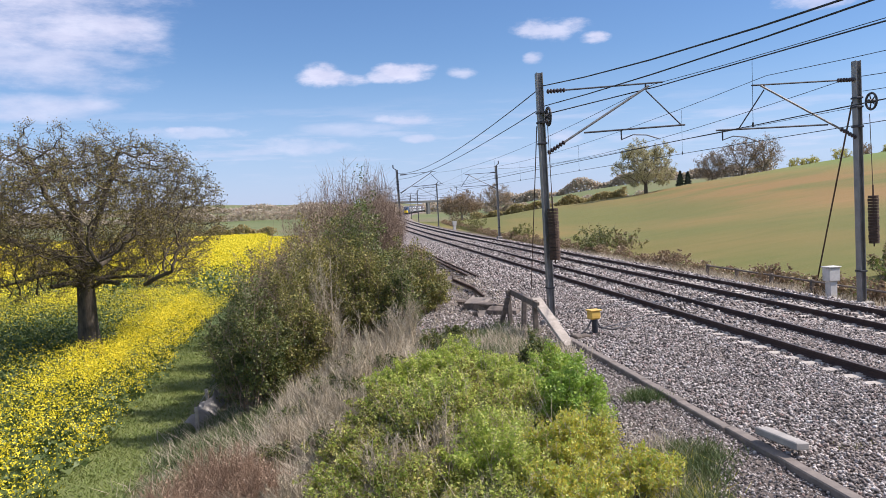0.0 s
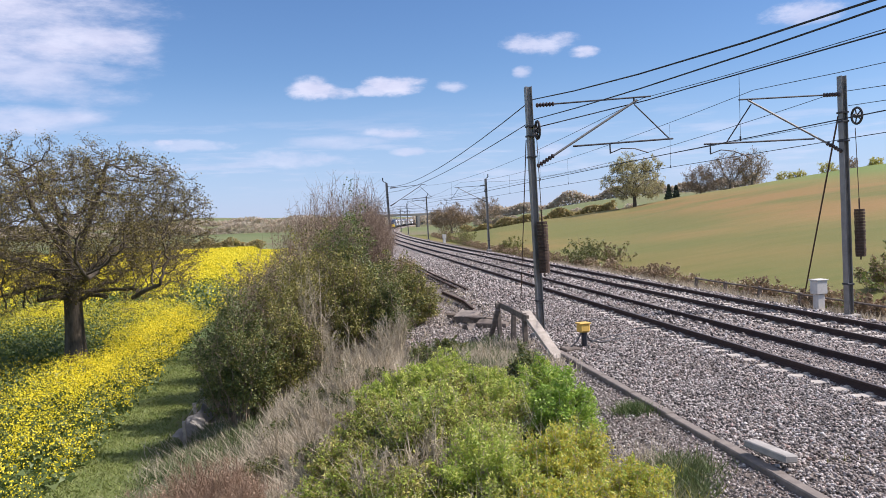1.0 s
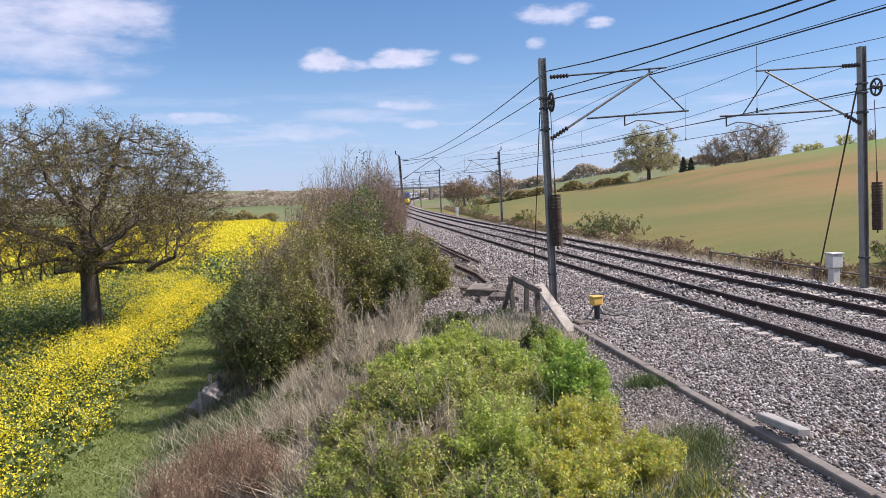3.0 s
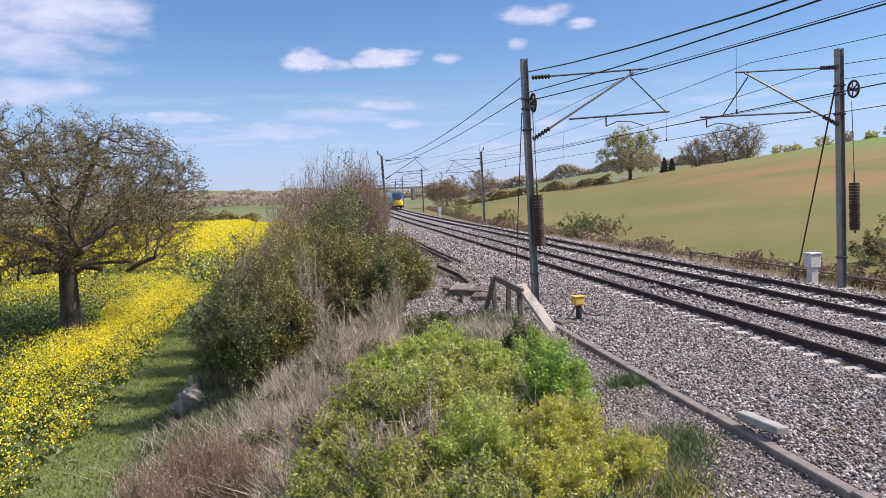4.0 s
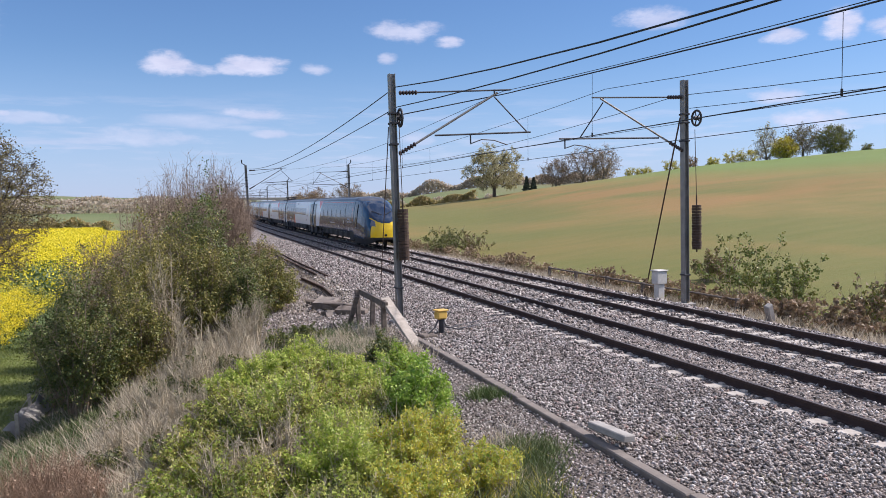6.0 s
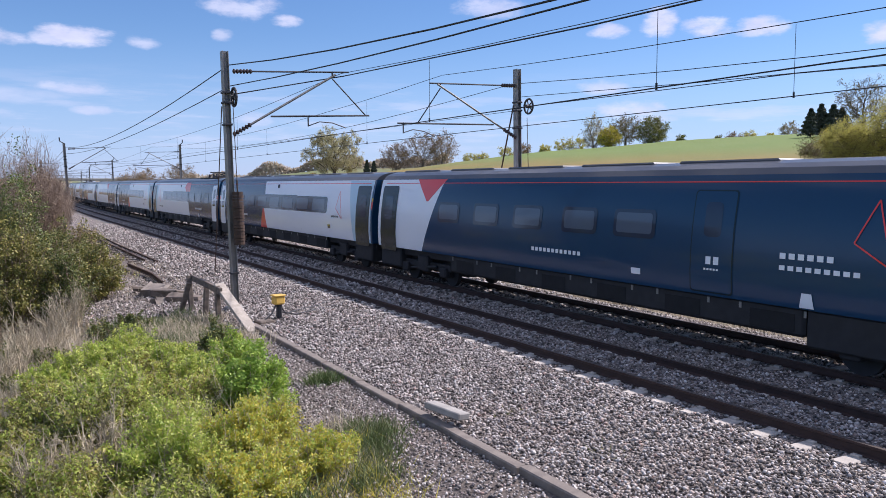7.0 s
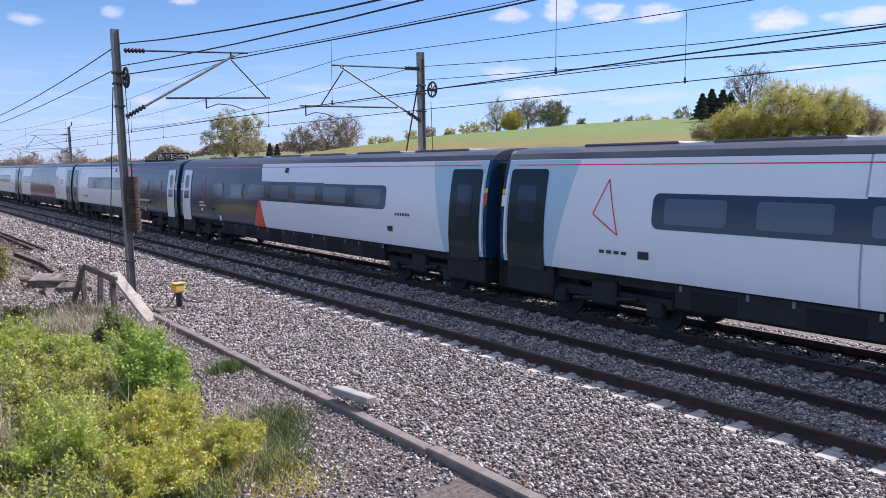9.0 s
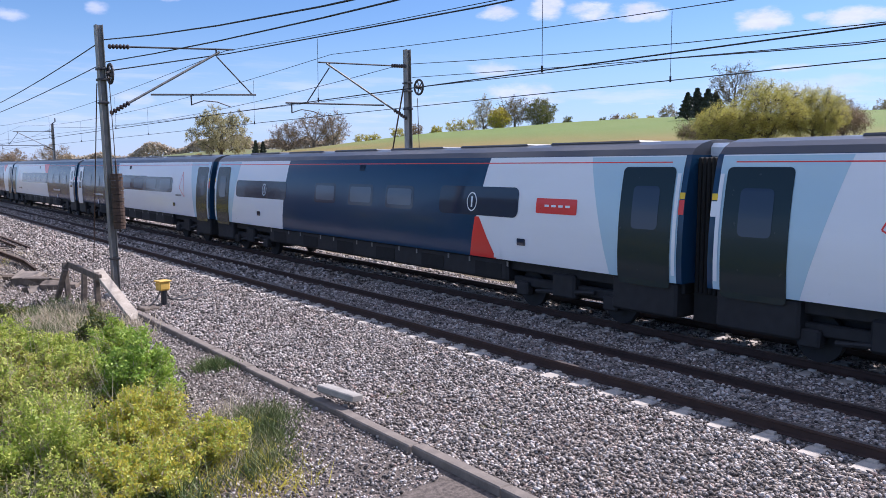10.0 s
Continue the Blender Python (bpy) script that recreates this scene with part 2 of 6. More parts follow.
def materials():
    M["ground"] = ground_mat()
    M["ballast"] = ballast_mat("ballast")
    M["stone"] = stone_mat()
    M["rail"] = plain("rail_rust", (0.055, 0.032, 0.026), 0.8, 0.1)
    M["railhead"] = plain("rail_head", (0.12, 0.095, 0.08), 0.5, 0.5, bump=0)
    M["concrete"] = plain("concrete", (0.33, 0.31, 0.28), 0.9, vary=0.3, scale=3, grain=50)
    M["old_concrete"] = plain("old_concrete", (0.205, 0.175, 0.148), 0.92, vary=0.4, scale=3, grain=40)
    M["sleeper"] = plain("sleeper_concrete", (0.44, 0.40, 0.35), 0.9, vary=0.3, scale=4, grain=50)
    M["timber"] = plain("old_timber", (0.16, 0.13, 0.105), 0.9, vary=0.45)
    M["palewood"] = plain("weathered_wood", (0.40, 0.35, 0.29), 0.9, vary=0.35)
    M["galv"] = plain("galvanised_steel", (0.28, 0.27, 0.255), 0.55, 0.45, vary=0.3, scale=3)
    M["steel_dark"] = plain("dark_steel", (0.06, 0.06, 0.065), 0.6, 0.5)
    M["rust"] = plain("rusty_iron", (0.085, 0.055, 0.04), 0.85, 0.2, vary=0.45)
    M["wire"] = plain("wire", (0.03, 0.032, 0.034), 0.6, 0.3, bump=0)
    M["insulator"] = plain("insulator_brown", (0.045, 0.03, 0.028), 0.3)
    M["yellow"] = plain("yellow_paint", (0.70, 0.44, 0.09), 0.6, vary=0.2)
    M["white"] = plain("white_paint", (0.62, 0.60, 0.55), 0.6, vary=0.15)
    M["bark"] = bark("oak_bark", (0.05, 0.04, 0.029), (0.15, 0.12, 0.085))
    M["twig"] = bark("grey_twig", (0.17, 0.122, 0.09), (0.40, 0.30, 0.22))
    M["twig_pale"] = bark("pale_twig", (0.34, 0.28, 0.18), (0.60, 0.52, 0.38))
    M["oakleaf"] = leafy("oak_leaf", (0.14, 0.115, 0.03), (0.21, 0.165, 0.045), (0.27, 0.22, 0.065))
    M["darkleaf"] = leafy("dark_leaf", (0.06, 0.088, 0.024), (0.105, 0.14, 0.036), (0.18, 0.205, 0.06), through=0.2)
    M["oliveleaf"] = leafy("olive_leaf", (0.075, 0.10, 0.02), (0.16, 0.18, 0.035), (0.33, 0.315, 0.085), through=0.22)
    M["brightleaf"] = leafy("bright_leaf", (0.22, 0.34, 0.035), (0.42, 0.52, 0.07), (0.74, 0.72, 0.20), through=0.44)
    M["freshleaf"] = leafy("fresh_leaf", (0.17, 0.31, 0.035), (0.31, 0.47, 0.06), (0.54, 0.64, 0.12), through=0.34)
    M["yellowleaf"] = leafy("yellow_leaf", (0.58, 0.50, 0.06), (0.74, 0.58, 0.08), (0.52, 0.52, 0.08), through=0.45)
    M["straw"] = leafy("straw", (0.58, 0.50, 0.37), (0.74, 0.66, 0.50), (0.40, 0.34, 0.24), rough=0.8, through=0.35)
    M["russet"] = leafy("russet_stems", (0.26, 0.165, 0.105), (0.37, 0.235, 0.15), (0.52, 0.38, 0.26), rough=0.8, through=0.15)
    # for distant trees and woods: air haze put into the colour as a paler tone
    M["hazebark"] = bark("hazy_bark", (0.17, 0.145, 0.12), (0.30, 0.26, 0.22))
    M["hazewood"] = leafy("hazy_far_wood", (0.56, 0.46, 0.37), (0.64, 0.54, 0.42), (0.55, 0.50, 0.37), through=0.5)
    M["grass"] = leafy("grass", (0.14, 0.20, 0.035), (0.19, 0.245, 0.05), (0.26, 0.28, 0.085))
    M["rape"] = leafy("rape_flower", (0.92, 0.74, 0.012), (0.95, 0.80, 0.02), (0.90, 0.78, 0.05), through=0.35)
    M["rapeleaf"] = leafy("rape_leaf", (0.055, 0.095, 0.024), (0.095, 0.145, 0.036), (0.18, 0.225, 0.065))
    M["hedgeleaf"] = leafy("hedge_leaf", (0.36, 0.33, 0.13), (0.50, 0.43, 0.18), (0.46, 0.35, 0.18), through=0.5)
    M["tuftleaf"] = leafy("tuft_leaf", (0.075, 0.125, 0.035), (0.11, 0.165, 0.045), (0.20, 0.21, 0.09))
    M["budleaf"] = leafy("budding_leaf", (0.13, 0.135, 0.027), (0.26, 0.24, 0.05), (0.48, 0.41, 0.115), through=0.24)
    M["farwood"] = leafy("far_wood", (0.26, 0.21, 0.12), (0.33, 0.27, 0.15), (0.28, 0.27, 0.13))


materials()
# ---- mesh helpers ----
def mesh_from(name, verts, faces, mats, index=None, smooth=False):
    me = bpy.data.meshes.new(name)
    me.from_pydata(verts, [], faces)
    for m in mats:
        me.materials.append(m)
    if index is not None:
        me.polygons.foreach_set("material_index", np.asarray(index, dtype=np.int32))
    if smooth:
        me.polygons.foreach_set("use_smooth", [True] * len(me.polygons))
    me.update()
    return me


def quads_mesh(name, corners, mats, index=None):
    """corners: array n x 4 x 3 of loose quads."""
    c = np.asarray(corners, dtype=np.float32).reshape(-1, 3)
    n = len(c) // 4
    me = bpy.data.meshes.new(name)
    me.vertices.add(len(c))
    me.vertices.foreach_set("co", c.ravel())
    me.loops.add(len(c))
    me.loops.foreach_set("vertex_index", np.arange(len(c), dtype=np.int32))
    me.polygons.add(n)
    me.polygons.foreach_set("loop_start", np.arange(0, len(c), 4, dtype=np.int32))
    for m in mats:
        me.materials.append(m)
    if index is not None:
        me.polygons.foreach_set("material_index", np.asarray(index, dtype=np.int32))
    me.update(calc_edges=True)
    return me


def part(name, bm, material, parent=None, label="", smooth=False):
    """Links a bmesh as one mesh object under a thing or a part."""
    me = bpy.data.meshes.new(name)
    bm.to_mesh(me)
    bm.free()
    for m in material if isinstance(material, (list, tuple)) else [material]:
        me.materials.append(m)
    if smooth:
        me.polygons.foreach_set("use_smooth", [True] * len(me.polygons))
    ob = new(name, me)
    ob.parent = parent
    return tagged(ob, label)


def link(name, me, parent=None, label=""):
    ob = new(name, me)
    ob.parent = parent
    return tagged(ob, label)


def box(bm, x0, x1, y0, y1, z0, z1, bevel=0.0, m=None):
    r = bmesh.ops.create_cube(bm, size=1.0, matrix=Matrix.LocRotScale(((x0 + x1) / 2, (y0 + y1) / 2, (z0 + z1) / 2), None, (abs(x1 - x0), abs(y1 - y0), abs(z1 - z0))))
    vs = r["verts"]
    if bevel:
        es = list({e for v in vs for e in v.link_edges})
        b = bmesh.ops.bevel(bm, geom=es, offset=bevel, segments=1, affect="EDGES", profile=0.5)
        vs = list({v for f in b["faces"] for v in f.verts} | {v for v in vs if v.is_valid})
    if m:
        bmesh.ops.transform(bm, matrix=m, verts=vs)
    return bm


def rod(bm, a, b, r, r2=None, seg=8, caps=True):
    """A round bar from a to b."""
    a, b = Vector(a), Vector(b)
    d = b - a
    q = d.to_track_quat("Z", "Y").to_matrix().to_4x4()
    bmesh.ops.create_cone(bm, cap_ends=caps, segments=seg, radius1=r, radius2=r if r2 is None else r2, depth=d.length, matrix=Matrix.Translation((a + b) / 2) @ q)
    return bm


def tube(points, r, seg=6):
    """Vertices and faces of a round wire along points."""
    vs, fs = [], []
    pts = [Vector(p) for p in points]
    for i, p in enumerate(pts):
        d = (pts[min(i + 1, len(pts) - 1)] - pts[max(i - 1, 0)]).normalized()
        u = d.cross(Vector((0, 0, 1)) if abs(d.z) < 0.9 else Vector((1, 0, 0))).normalized()
        w = u.cross(d)
        for k in range(seg):
            a = 2 * math.pi * k / seg
            vs.append(p + (u * math.cos(a) + w * math.sin(a)) * r)
    for i in range(len(pts) - 1):
        for k in range(seg):
            a, b = i * seg + k, i * seg + (k + 1) % seg
            fs.append((a, b, b + seg, a + seg))
    fs += [tuple(range(seg))[::-1], tuple(range((len(pts) - 1) * seg, len(pts) * seg))]
    return vs, fs


def smooth01(v, lo, hi):
    t = np.clip((np.asarray(v, dtype=float) - lo) / (hi - lo), 0, 1)
    return t * t * (3 - 2 * t)


# ---- the line's course and the lie of the land ----
CURVE_FROM, CURVE_R = 82.0, 2430.0
NEAR, FAR = 10.6, 14.12          # centre lines of the two tracks


def drift(y):
    return np.maximum(0.0, np.asarray(y, dtype=float) - CURVE_FROM) ** 2 / (2 * CURVE_R)


RIDGE = ((0, -0.9), (8, -0.8), (10.6, -0.65), (16.3, -0.3), (21.4, 0.26), (25.2, 0.95), (30.5, 1.65), (36.5, 2.33), (45, 2.97), (54.2, 3.35), (65, 3.45), (85, 3.3), (120, 2.0), (180, 0.0))
ACROSS = ((-400, -3.5), (-9, -3.5), (-5, -3.45), (-3.5, -3.0), (1.0, -1.1), (3.0, -0.75), (5.8, -0.5), (6.3, -0.46), (9.0, -0.32), (15.8, -0.32), (17.2, -0.55), (19, -0.8), (24, -0.8), (400, -0.8))


def ground(x, y):
    """Height of the ground; x, y arrays."""
    x, y = np.asarray(x, dtype=float), np.asarray(y, dtype=float)
    d = np.hypot(x, y)
    az = np.degrees(np.arctan2(x, y))
    xr = x - drift(y)
    z = np.interp(xr, [p[0] for p in ACROSS], [p[1] for p in ACROSS])
    el = np.interp(np.abs(az), [p[0] for p in RIDGE], [p[1] for p in RIDGE])
    top = EYE + 190 * np.tan(np.radians(el))
    base = np.minimum(20 / np.maximum(np.sin(np.radians(np.clip(az, 1, 90))), 0.02), 170)
    t = np.clip((d - base) / (190 - base), 0, 1)
    hill = -0.8 + (top + 0.8) * t ** 1.08
    hill = hill - 0.02 * np.maximum(d - 190, 0)
    # land beyond the first ridge
    far_el = np.interp(az, [-180, -40, -8, 3, 8, 12, 20, 30, 60, 180], [0.3, 0.45, 0.5, 0.45, 0.5, 0.95, 1.1, 1.3, 1.5, 0.3])
    second = EYE + d * np.tan(np.radians(far_el))
    hill = np.where(d > 190, hill + (second - hill) * smooth01(d, 260, 430), hill)
    w = smooth01((xr - 18.5) / (6.5 + 0.45 * np.maximum(0, y - 130)), 0, 1)
    z = z * (1 - w) + hill * w
    # the plain to the left climbs to far low hills
    wl = smooth01(d, 260, 1500) * smooth01(-xr, -5, 20)
    z = z + (EYE + d * np.tan(np.radians(np.interp(az, [-60, -8, 0, 6], [0.4, 0.55, 0.45, 0.2]))) - z) * wl
    # low swells, none on the line itself
    quiet = smooth01(np.abs(xr - 11.5), 7, 30)
    z = z + quiet * (0.18 * np.sin(x * 0.11 + 1) * np.sin(y * 0.083) + 0.05 * np.sin(x * 0.7) * np.sin(y * 0.6 + 2))
    rise = smooth01(d, 600, 2600)
    return z + rise * 6 * np.sin(az * 0.31 + 1.3) * np.sin(az * 0.113)


def gz(x, y):
    return float(ground(x, y))


def make_ground():
    az = np.concatenate([np.arange(-44, 78, 0.3), np.arange(78, 316, 3.0)])
    r = np.concatenate([[0.4], np.geomspace(1.5, 3500, 190)])
    A, Rr = np.meshgrid(np.radians(az), r)
    X, Y = Rr * np.sin(A), Rr * np.cos(A)
    Z = ground(X, Y)
    n, k = X.shape
    verts = np.stack([X, Y, Z], -1).reshape(-1, 3).tolist()
    faces = []
    for i in range(n - 1):
        for j in range(k):
            a, b = i * k + j, i * k + (j + 1) % k
            faces.append((a, b, b + k, a + k))
    faces.append(tuple(range(k))[::-1])
    ob = new("ground", mesh_from("ground", verts, faces, [M["ground"]], smooth=True))
    tagged(ob, "grassy railway bank, crop field and sown brown-green hillside", "ground", kind="structure")


make_ground()
# ---- the railway ----
def course(y0, y1, x, step=6.0):
    ys = np.arange(y0, y1 + 0.1, step)
    return [(x + float(drift(y)), float(y)) for y in ys]


def sweep(name, prof, line, mats, index=None, smooth=False):
    """Sweeps a closed profile (x, z) along a plan line."""
    vs, fs, ix = [], [], []
    k = len(prof)
    for i, (x, y) in enumerate(line):
        a, b = line[max(i - 1, 0)], line[min(i + 1, len(line) - 1)]
        d = Vector((b[0] - a[0], b[1] - a[1])).normalized()
        for px, pz in prof:
            vs.append((x + d.y * px, y - d.x * px, pz))
    for i in range(len(line) - 1):
        for j in range(k):
            a, b = i * k + j, i * k + (j + 1) % k
            fs.append((a, b, b + k, a + k))
            ix.append(index[j] if index else 0)
    fs += [tuple(range(k))[::-1], tuple(range((len(line) - 1) * k, len(line) * k))]
    ix += [0, 0]
    return mesh_from(name, vs, fs, mats, ix, smooth)


RAIL = ((-0.036, 0), (0.036, 0), (0.037, -0.035), (0.012, -0.05), (0.01, -0.13), (0.07, -0.15), (0.07, -0.16), (-0.07, -0.16), (-0.07, -0.15), (-0.01, -0.13), (-0.012, -0.05), (-0.037, -0.035))


def make_bed():
    prof = [(-4.4, -0.75), (-4.35, -0.44), (-3.4, -0.36), (-2.0, -0.235), (-1.5, -0.2), (-0.85, -0.2), (-0.8, -0.166), (0.8, -0.163), (2.0, -0.163), (2.7, -0.2), (4.1, -0.2), (4.4, -0.166), (5.2, -0.185), (5.7, -0.28), (6.6, -0.55), (6.6, -0.75)]
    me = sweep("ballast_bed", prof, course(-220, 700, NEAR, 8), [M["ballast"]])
    tagged(new("ballast_bed", me), "pale grey and pinkish crushed stone ballast bed", "ballast", kind="structure")


def make_track(x, label):
    track = tagged(new("railway_track"), label, "railway track", "parallel railway tracks")
    track.location = (x, 0, -0.17)
    for side in (-0.753, 0.753):
        me = sweep("rail", RAIL, course(-220, 700, side, 6), [M["rail"], M["railhead"]], [1] + [0] * 11)
        ob = link("rail", me, track, "rusty steel rail with a worn bright head")
        ob.location = (0, 0, 0.17)
    return track


make_bed()
TRACKS = [make_track(NEAR, "running line on concrete sleepers, rusty dark rails"), make_track(FAR, "running line on concrete sleepers beside the sown hill")]
# ---- sleepers ----
def sleeper_mesh():
    bm = bmesh.new()
    box(bm, -1.25, 1.25, -0.13, 0.13, -0.2, 0.0, 0.02)
    for s in (-0.753, 0.753):
        for e in (-0.115, 0.115):
            box(bm, s + e - 0.035, s + e + 0.035, -0.06, 0.06, -0.01, 0.035, 0.0)
    me = bpy.data.meshes.new("sleeper")
    bm.to_mesh(me)
    bm.free()
    me.materials.append(M["sleeper"])
    return me


def joined(name, me, places, mat):
    """Copies of one mesh joined into one, each at a pose (list of 4x4)."""
    v0 = np.array([v.co for v in me.vertices])
    f0 = [tuple(p.vertices) for p in me.polygons]
    vs, fs = [], []
    for m in places:
        a = np.array(m)
        base = len(vs)
        vs.extend((v0 @ a[:3, :3].T + a[:3, 3]).tolist())
        fs.extend(tuple(i + base for i in f) for f in f0)
    return mesh_from(name, vs, fs, [mat])


def lay_sleepers(track):
    me = sleeper_mesh()
    rest = []
    for k in range(-240, 620):
        y = k * 0.65 + 0.2
        m = pose(float(drift(y)), y, random.uniform(-0.012, 0.004), 0, 0, random.uniform(-0.4, 0.4))
        if 0 < y < 80:
            ob = link("sleeper", me, track)
            ob.matrix_basis = m
        else:
            rest.append(m)
    bm = bmesh.new()
    box(bm, -1.25, 1.25, -0.13, 0.13, -0.2, 0.0)
    slim = bpy.data.meshes.new("slim_sleeper")
    bm.to_mesh(slim)
    bm.free()
    ob = link("distant_sleepers", joined("distant_sleepers", slim, rest, M["sleeper"]), track)
    tagged(ob, "row of pale concrete sleepers", kind="stuff")


# ---- overhead line ----
def lathe(bm, a, b, radii, seg=10):
    """A turned bar from a to b with the given radii at even steps."""
    a, b = Vector(a), Vector(b)
    n = len(radii) - 1
    for i in range(n):
        rod(bm, a.lerp(b, i / n), a.lerp(b, (i + 1) / n), radii[i], radii[i + 1], seg, caps=i in (0, n - 1))


def insulator(a, b, parent):
    bm = bmesh.new()
    r = [0.03]
    for i in range(6):
        r += [0.075, 0.07, 0.03]
    lathe(bm, a, b, r)
    return part("insulator", bm, M["insulator"], parent, "ribbed brown porcelain insulator")


def bar(name, a, b, r, parent, mat="galv"):
    bm = bmesh.new()
    rod(bm, a, b, r, seg=8)
    return part(name, bm, M[mat], parent)


def wheel(centre, parent):
    """Spoked tensioning wheel in the y-z plane."""
    bm = bmesh.new()
    c = Vector(centre)
    n = 20
    ring = [c + Vector((0, 0.27 * math.cos(2 * math.pi * i / n), 0.27 * math.sin(2 * math.pi * i / n))) for i in range(n + 1)]
    for a, b in zip(ring, ring[1:]):
        rod(bm, a, b, 0.04, seg=6)
    for i in range(0, n, 4):
        rod(bm, c, ring[i], 0.022, seg=6)
    rod(bm, c - Vector((0.1, 0, 0)), c + Vector((0.1, 0, 0)), 0.07, seg=10)
    return part("tension_wheel", bm, M["steel_dark"], parent, "black spoked tensioning wheel")


def weights(x, y, z0, z1, parent):
    n = 16
    h = (z1 - z0) / n
    for i in range(n):
        bm = bmesh.new()
        rod(bm, (x, y, z0 + i * h + 0.006), (x, y, z0 + (i + 1) * h - 0.006), 0.16 + 0.006 * (i % 3), seg=14)
        part("balance_weight", bm, M["rust"], parent, "rusty iron balance weight")
    bar("weight_rod", (x, y, z0 - 0.1), (x, y, z1 + 0.35), 0.025, parent, "rust")


def mast_body(h, parent, w=0.26, d=0.19):
    """Steel H-column with a foot plate."""
    bm = bmesh.new()
    box(bm, -d / 2, -d / 2 + 0.022, -w / 2, w / 2, 0, h, 0.004)
    box(bm, d / 2 - 0.022, d / 2, -w / 2, w / 2, 0, h, 0.004)
    box(bm, -d / 2 + 0.022, d / 2 - 0.022, -0.012, 0.012, 0, h)
    part("column", bm, M["galv"], parent, "grey galvanised steel column")
    bm = bmesh.new()
    box(bm, -0.28, 0.28, -0.28, 0.28, -0.25, 0.05, 0.03)
    part("foundation", bm, M["concrete"], parent, "concrete footing")
    for z in (1.05, h - 1.25, h - 1.55, h - 2.2):
        bm = bmesh.new()
        box(bm, -d / 2 - 0.03, d / 2 + 0.03, -w / 2 - 0.03, w / 2 + 0.03, z, z + 0.06, 0.005)
        part("clamp", bm, M["steel_dark"], parent)


def cantilever(parent, s, lean, tie, apex, foot, tube_a, tube_b, drop, steady, strut):
    """The bracket that holds the wires; s: +1 reaches to the right. Points are (reach, height) from the mast's foot, with its lean taken out."""
    k = math.tan(radians(lean))

    def at(p):
        return Vector((p[0] - p[1] * k, 0, p[1]))

    tie0, tie1, apex, foot, tube_a, tube_b, drop, steady, strut = map(at, (*tie, apex, foot, tube_a, tube_b, drop, steady, strut))
    d = (tie1 - tie0).normalized()
    insulator(tie0, tie0 + d * 0.6, parent)
    bar("top_tie", tie0 + d * 0.6, tie1, 0.026, parent, "steel_dark")
    d = (apex - foot).normalized()
    insulator(foot, foot + d * 0.65, parent)
    bar("bracket_tube", foot + d * 0.65, apex + d * 0.12, 0.036, parent, "galv")
    bar("apex_clamp", apex, (apex.x, 0, tie1.z), 0.03, parent, "steel_dark")
    bar("registration_tube", tube_a, tube_b, 0.028, parent, "steel_dark")
    bar("strut", apex - Vector((0, 0, 0.08)), strut, 0.022, parent, "steel_dark")
    bar("drop_bracket", (drop.x, 0, tube_a.z), drop, 0.024, parent, "steel_dark")
    run = steady - drop
    pts = [drop + Vector((0, 0, 0.02)), drop + run * 0.3 + Vector((0, 0, 0.16)), drop + run * 0.65 + Vector((0, 0, 0.14)), steady]
    link("steady_arm", mesh_from("steady_arm", *tube(pts, 0.018), [M["steel_dark"]]), parent)


def make_mast(x, y, base, h, lean, label, far=False, rich=True):
    m = tagged(new("catenary_mast"), label, "catenary mast", "overhead line masts")
    m.matrix_basis = pose(x, y, base, 0, lean, 0)
    mast_body(h, m, 0.26 if rich else 0.3, 0.19 if rich else 0.22)
    k = -base
    if not far:
        cantilever(m, 1, lean, ((0.06, 6.75 + k), (3.82, 6.89 + k)), (3.26, 6.73 + k), (0.04, 4.86 + k), (1.22, 5.43 + k), (4.53, 5.52 + k), (2.43, 5.14 + k), (3.7, 5.11 + k), (4.41, 5.52 + k))
    else:
        cantilever(m, -1, lean, ((-0.22, 7.02 + k), (-3.83, 6.95 + k)), (-3.4, 6.87 + k), (-0.14, 5.1 + k), (-1.16, 5.57 + k), (-5.08, 5.54 + k), (-4.86, 5.2 + k), (-3.62, 5.11 + k), (-4.3, 5.56 + k))
    if rich:
        wheel((0.22, -0.05, 5.98 + k) if not far else (0.48, -0.05, 6.28 + k), m)
        wx = 0.14 if not far else 0.3
        weights(wx, -0.28, 1.55 + k, 3.15 + k, m)
        bar("weight_rope", (wx, -0.28, 3.4 + k), (wx, -0.2, 5.85 + k), 0.012, m, "rust")
        a, b = ((-0.12, 0.1, 5.7 + k), (1.36, 8.2, -0.05)) if not far else ((-0.1, 0.1, 6.3 + k), (1.66, 5.2, -0.1))
        bar("stay", a, b, 0.03 if far else 0.016, m, "rust")
    else:
        bm = bmesh.new()
        rod(bm, (0, 0, h), (-0.35 if not far else 0.3, 0, h + 0.2), 0.04)
        rod(bm, (-0.35 if not far else 0.3, 0, h + 0.2), (-0.35 if not far else 0.3, 0, h + 0.55), 0.06)
        part("bracket", bm, M["steel_dark"], m)
    return m


def wire(points, r, label, sag=0.0, first=None):
    """A wire hung from point to point; first: the sag of its near spans, where that differs."""
    pts = []
    low = sag
    for a, b in zip(points, points[1:]):
        a, b = Vector(a), Vector(b)
        sag = first if first and b.y < 30 else low
        n = 14
        for i in range(n + (b == Vector(points[-1]))):
            t = i / n
            p = a.lerp(b, t)
            p.z -= sag * 4 * t * (1 - t)
            pts.append(p)
    ob = new("overhead_wire", mesh_from("overhead_wire", *tube(pts, r, 5), [M["wire"]], smooth=True))
    return tagged(ob, label, "overhead wire", "overhead wires")


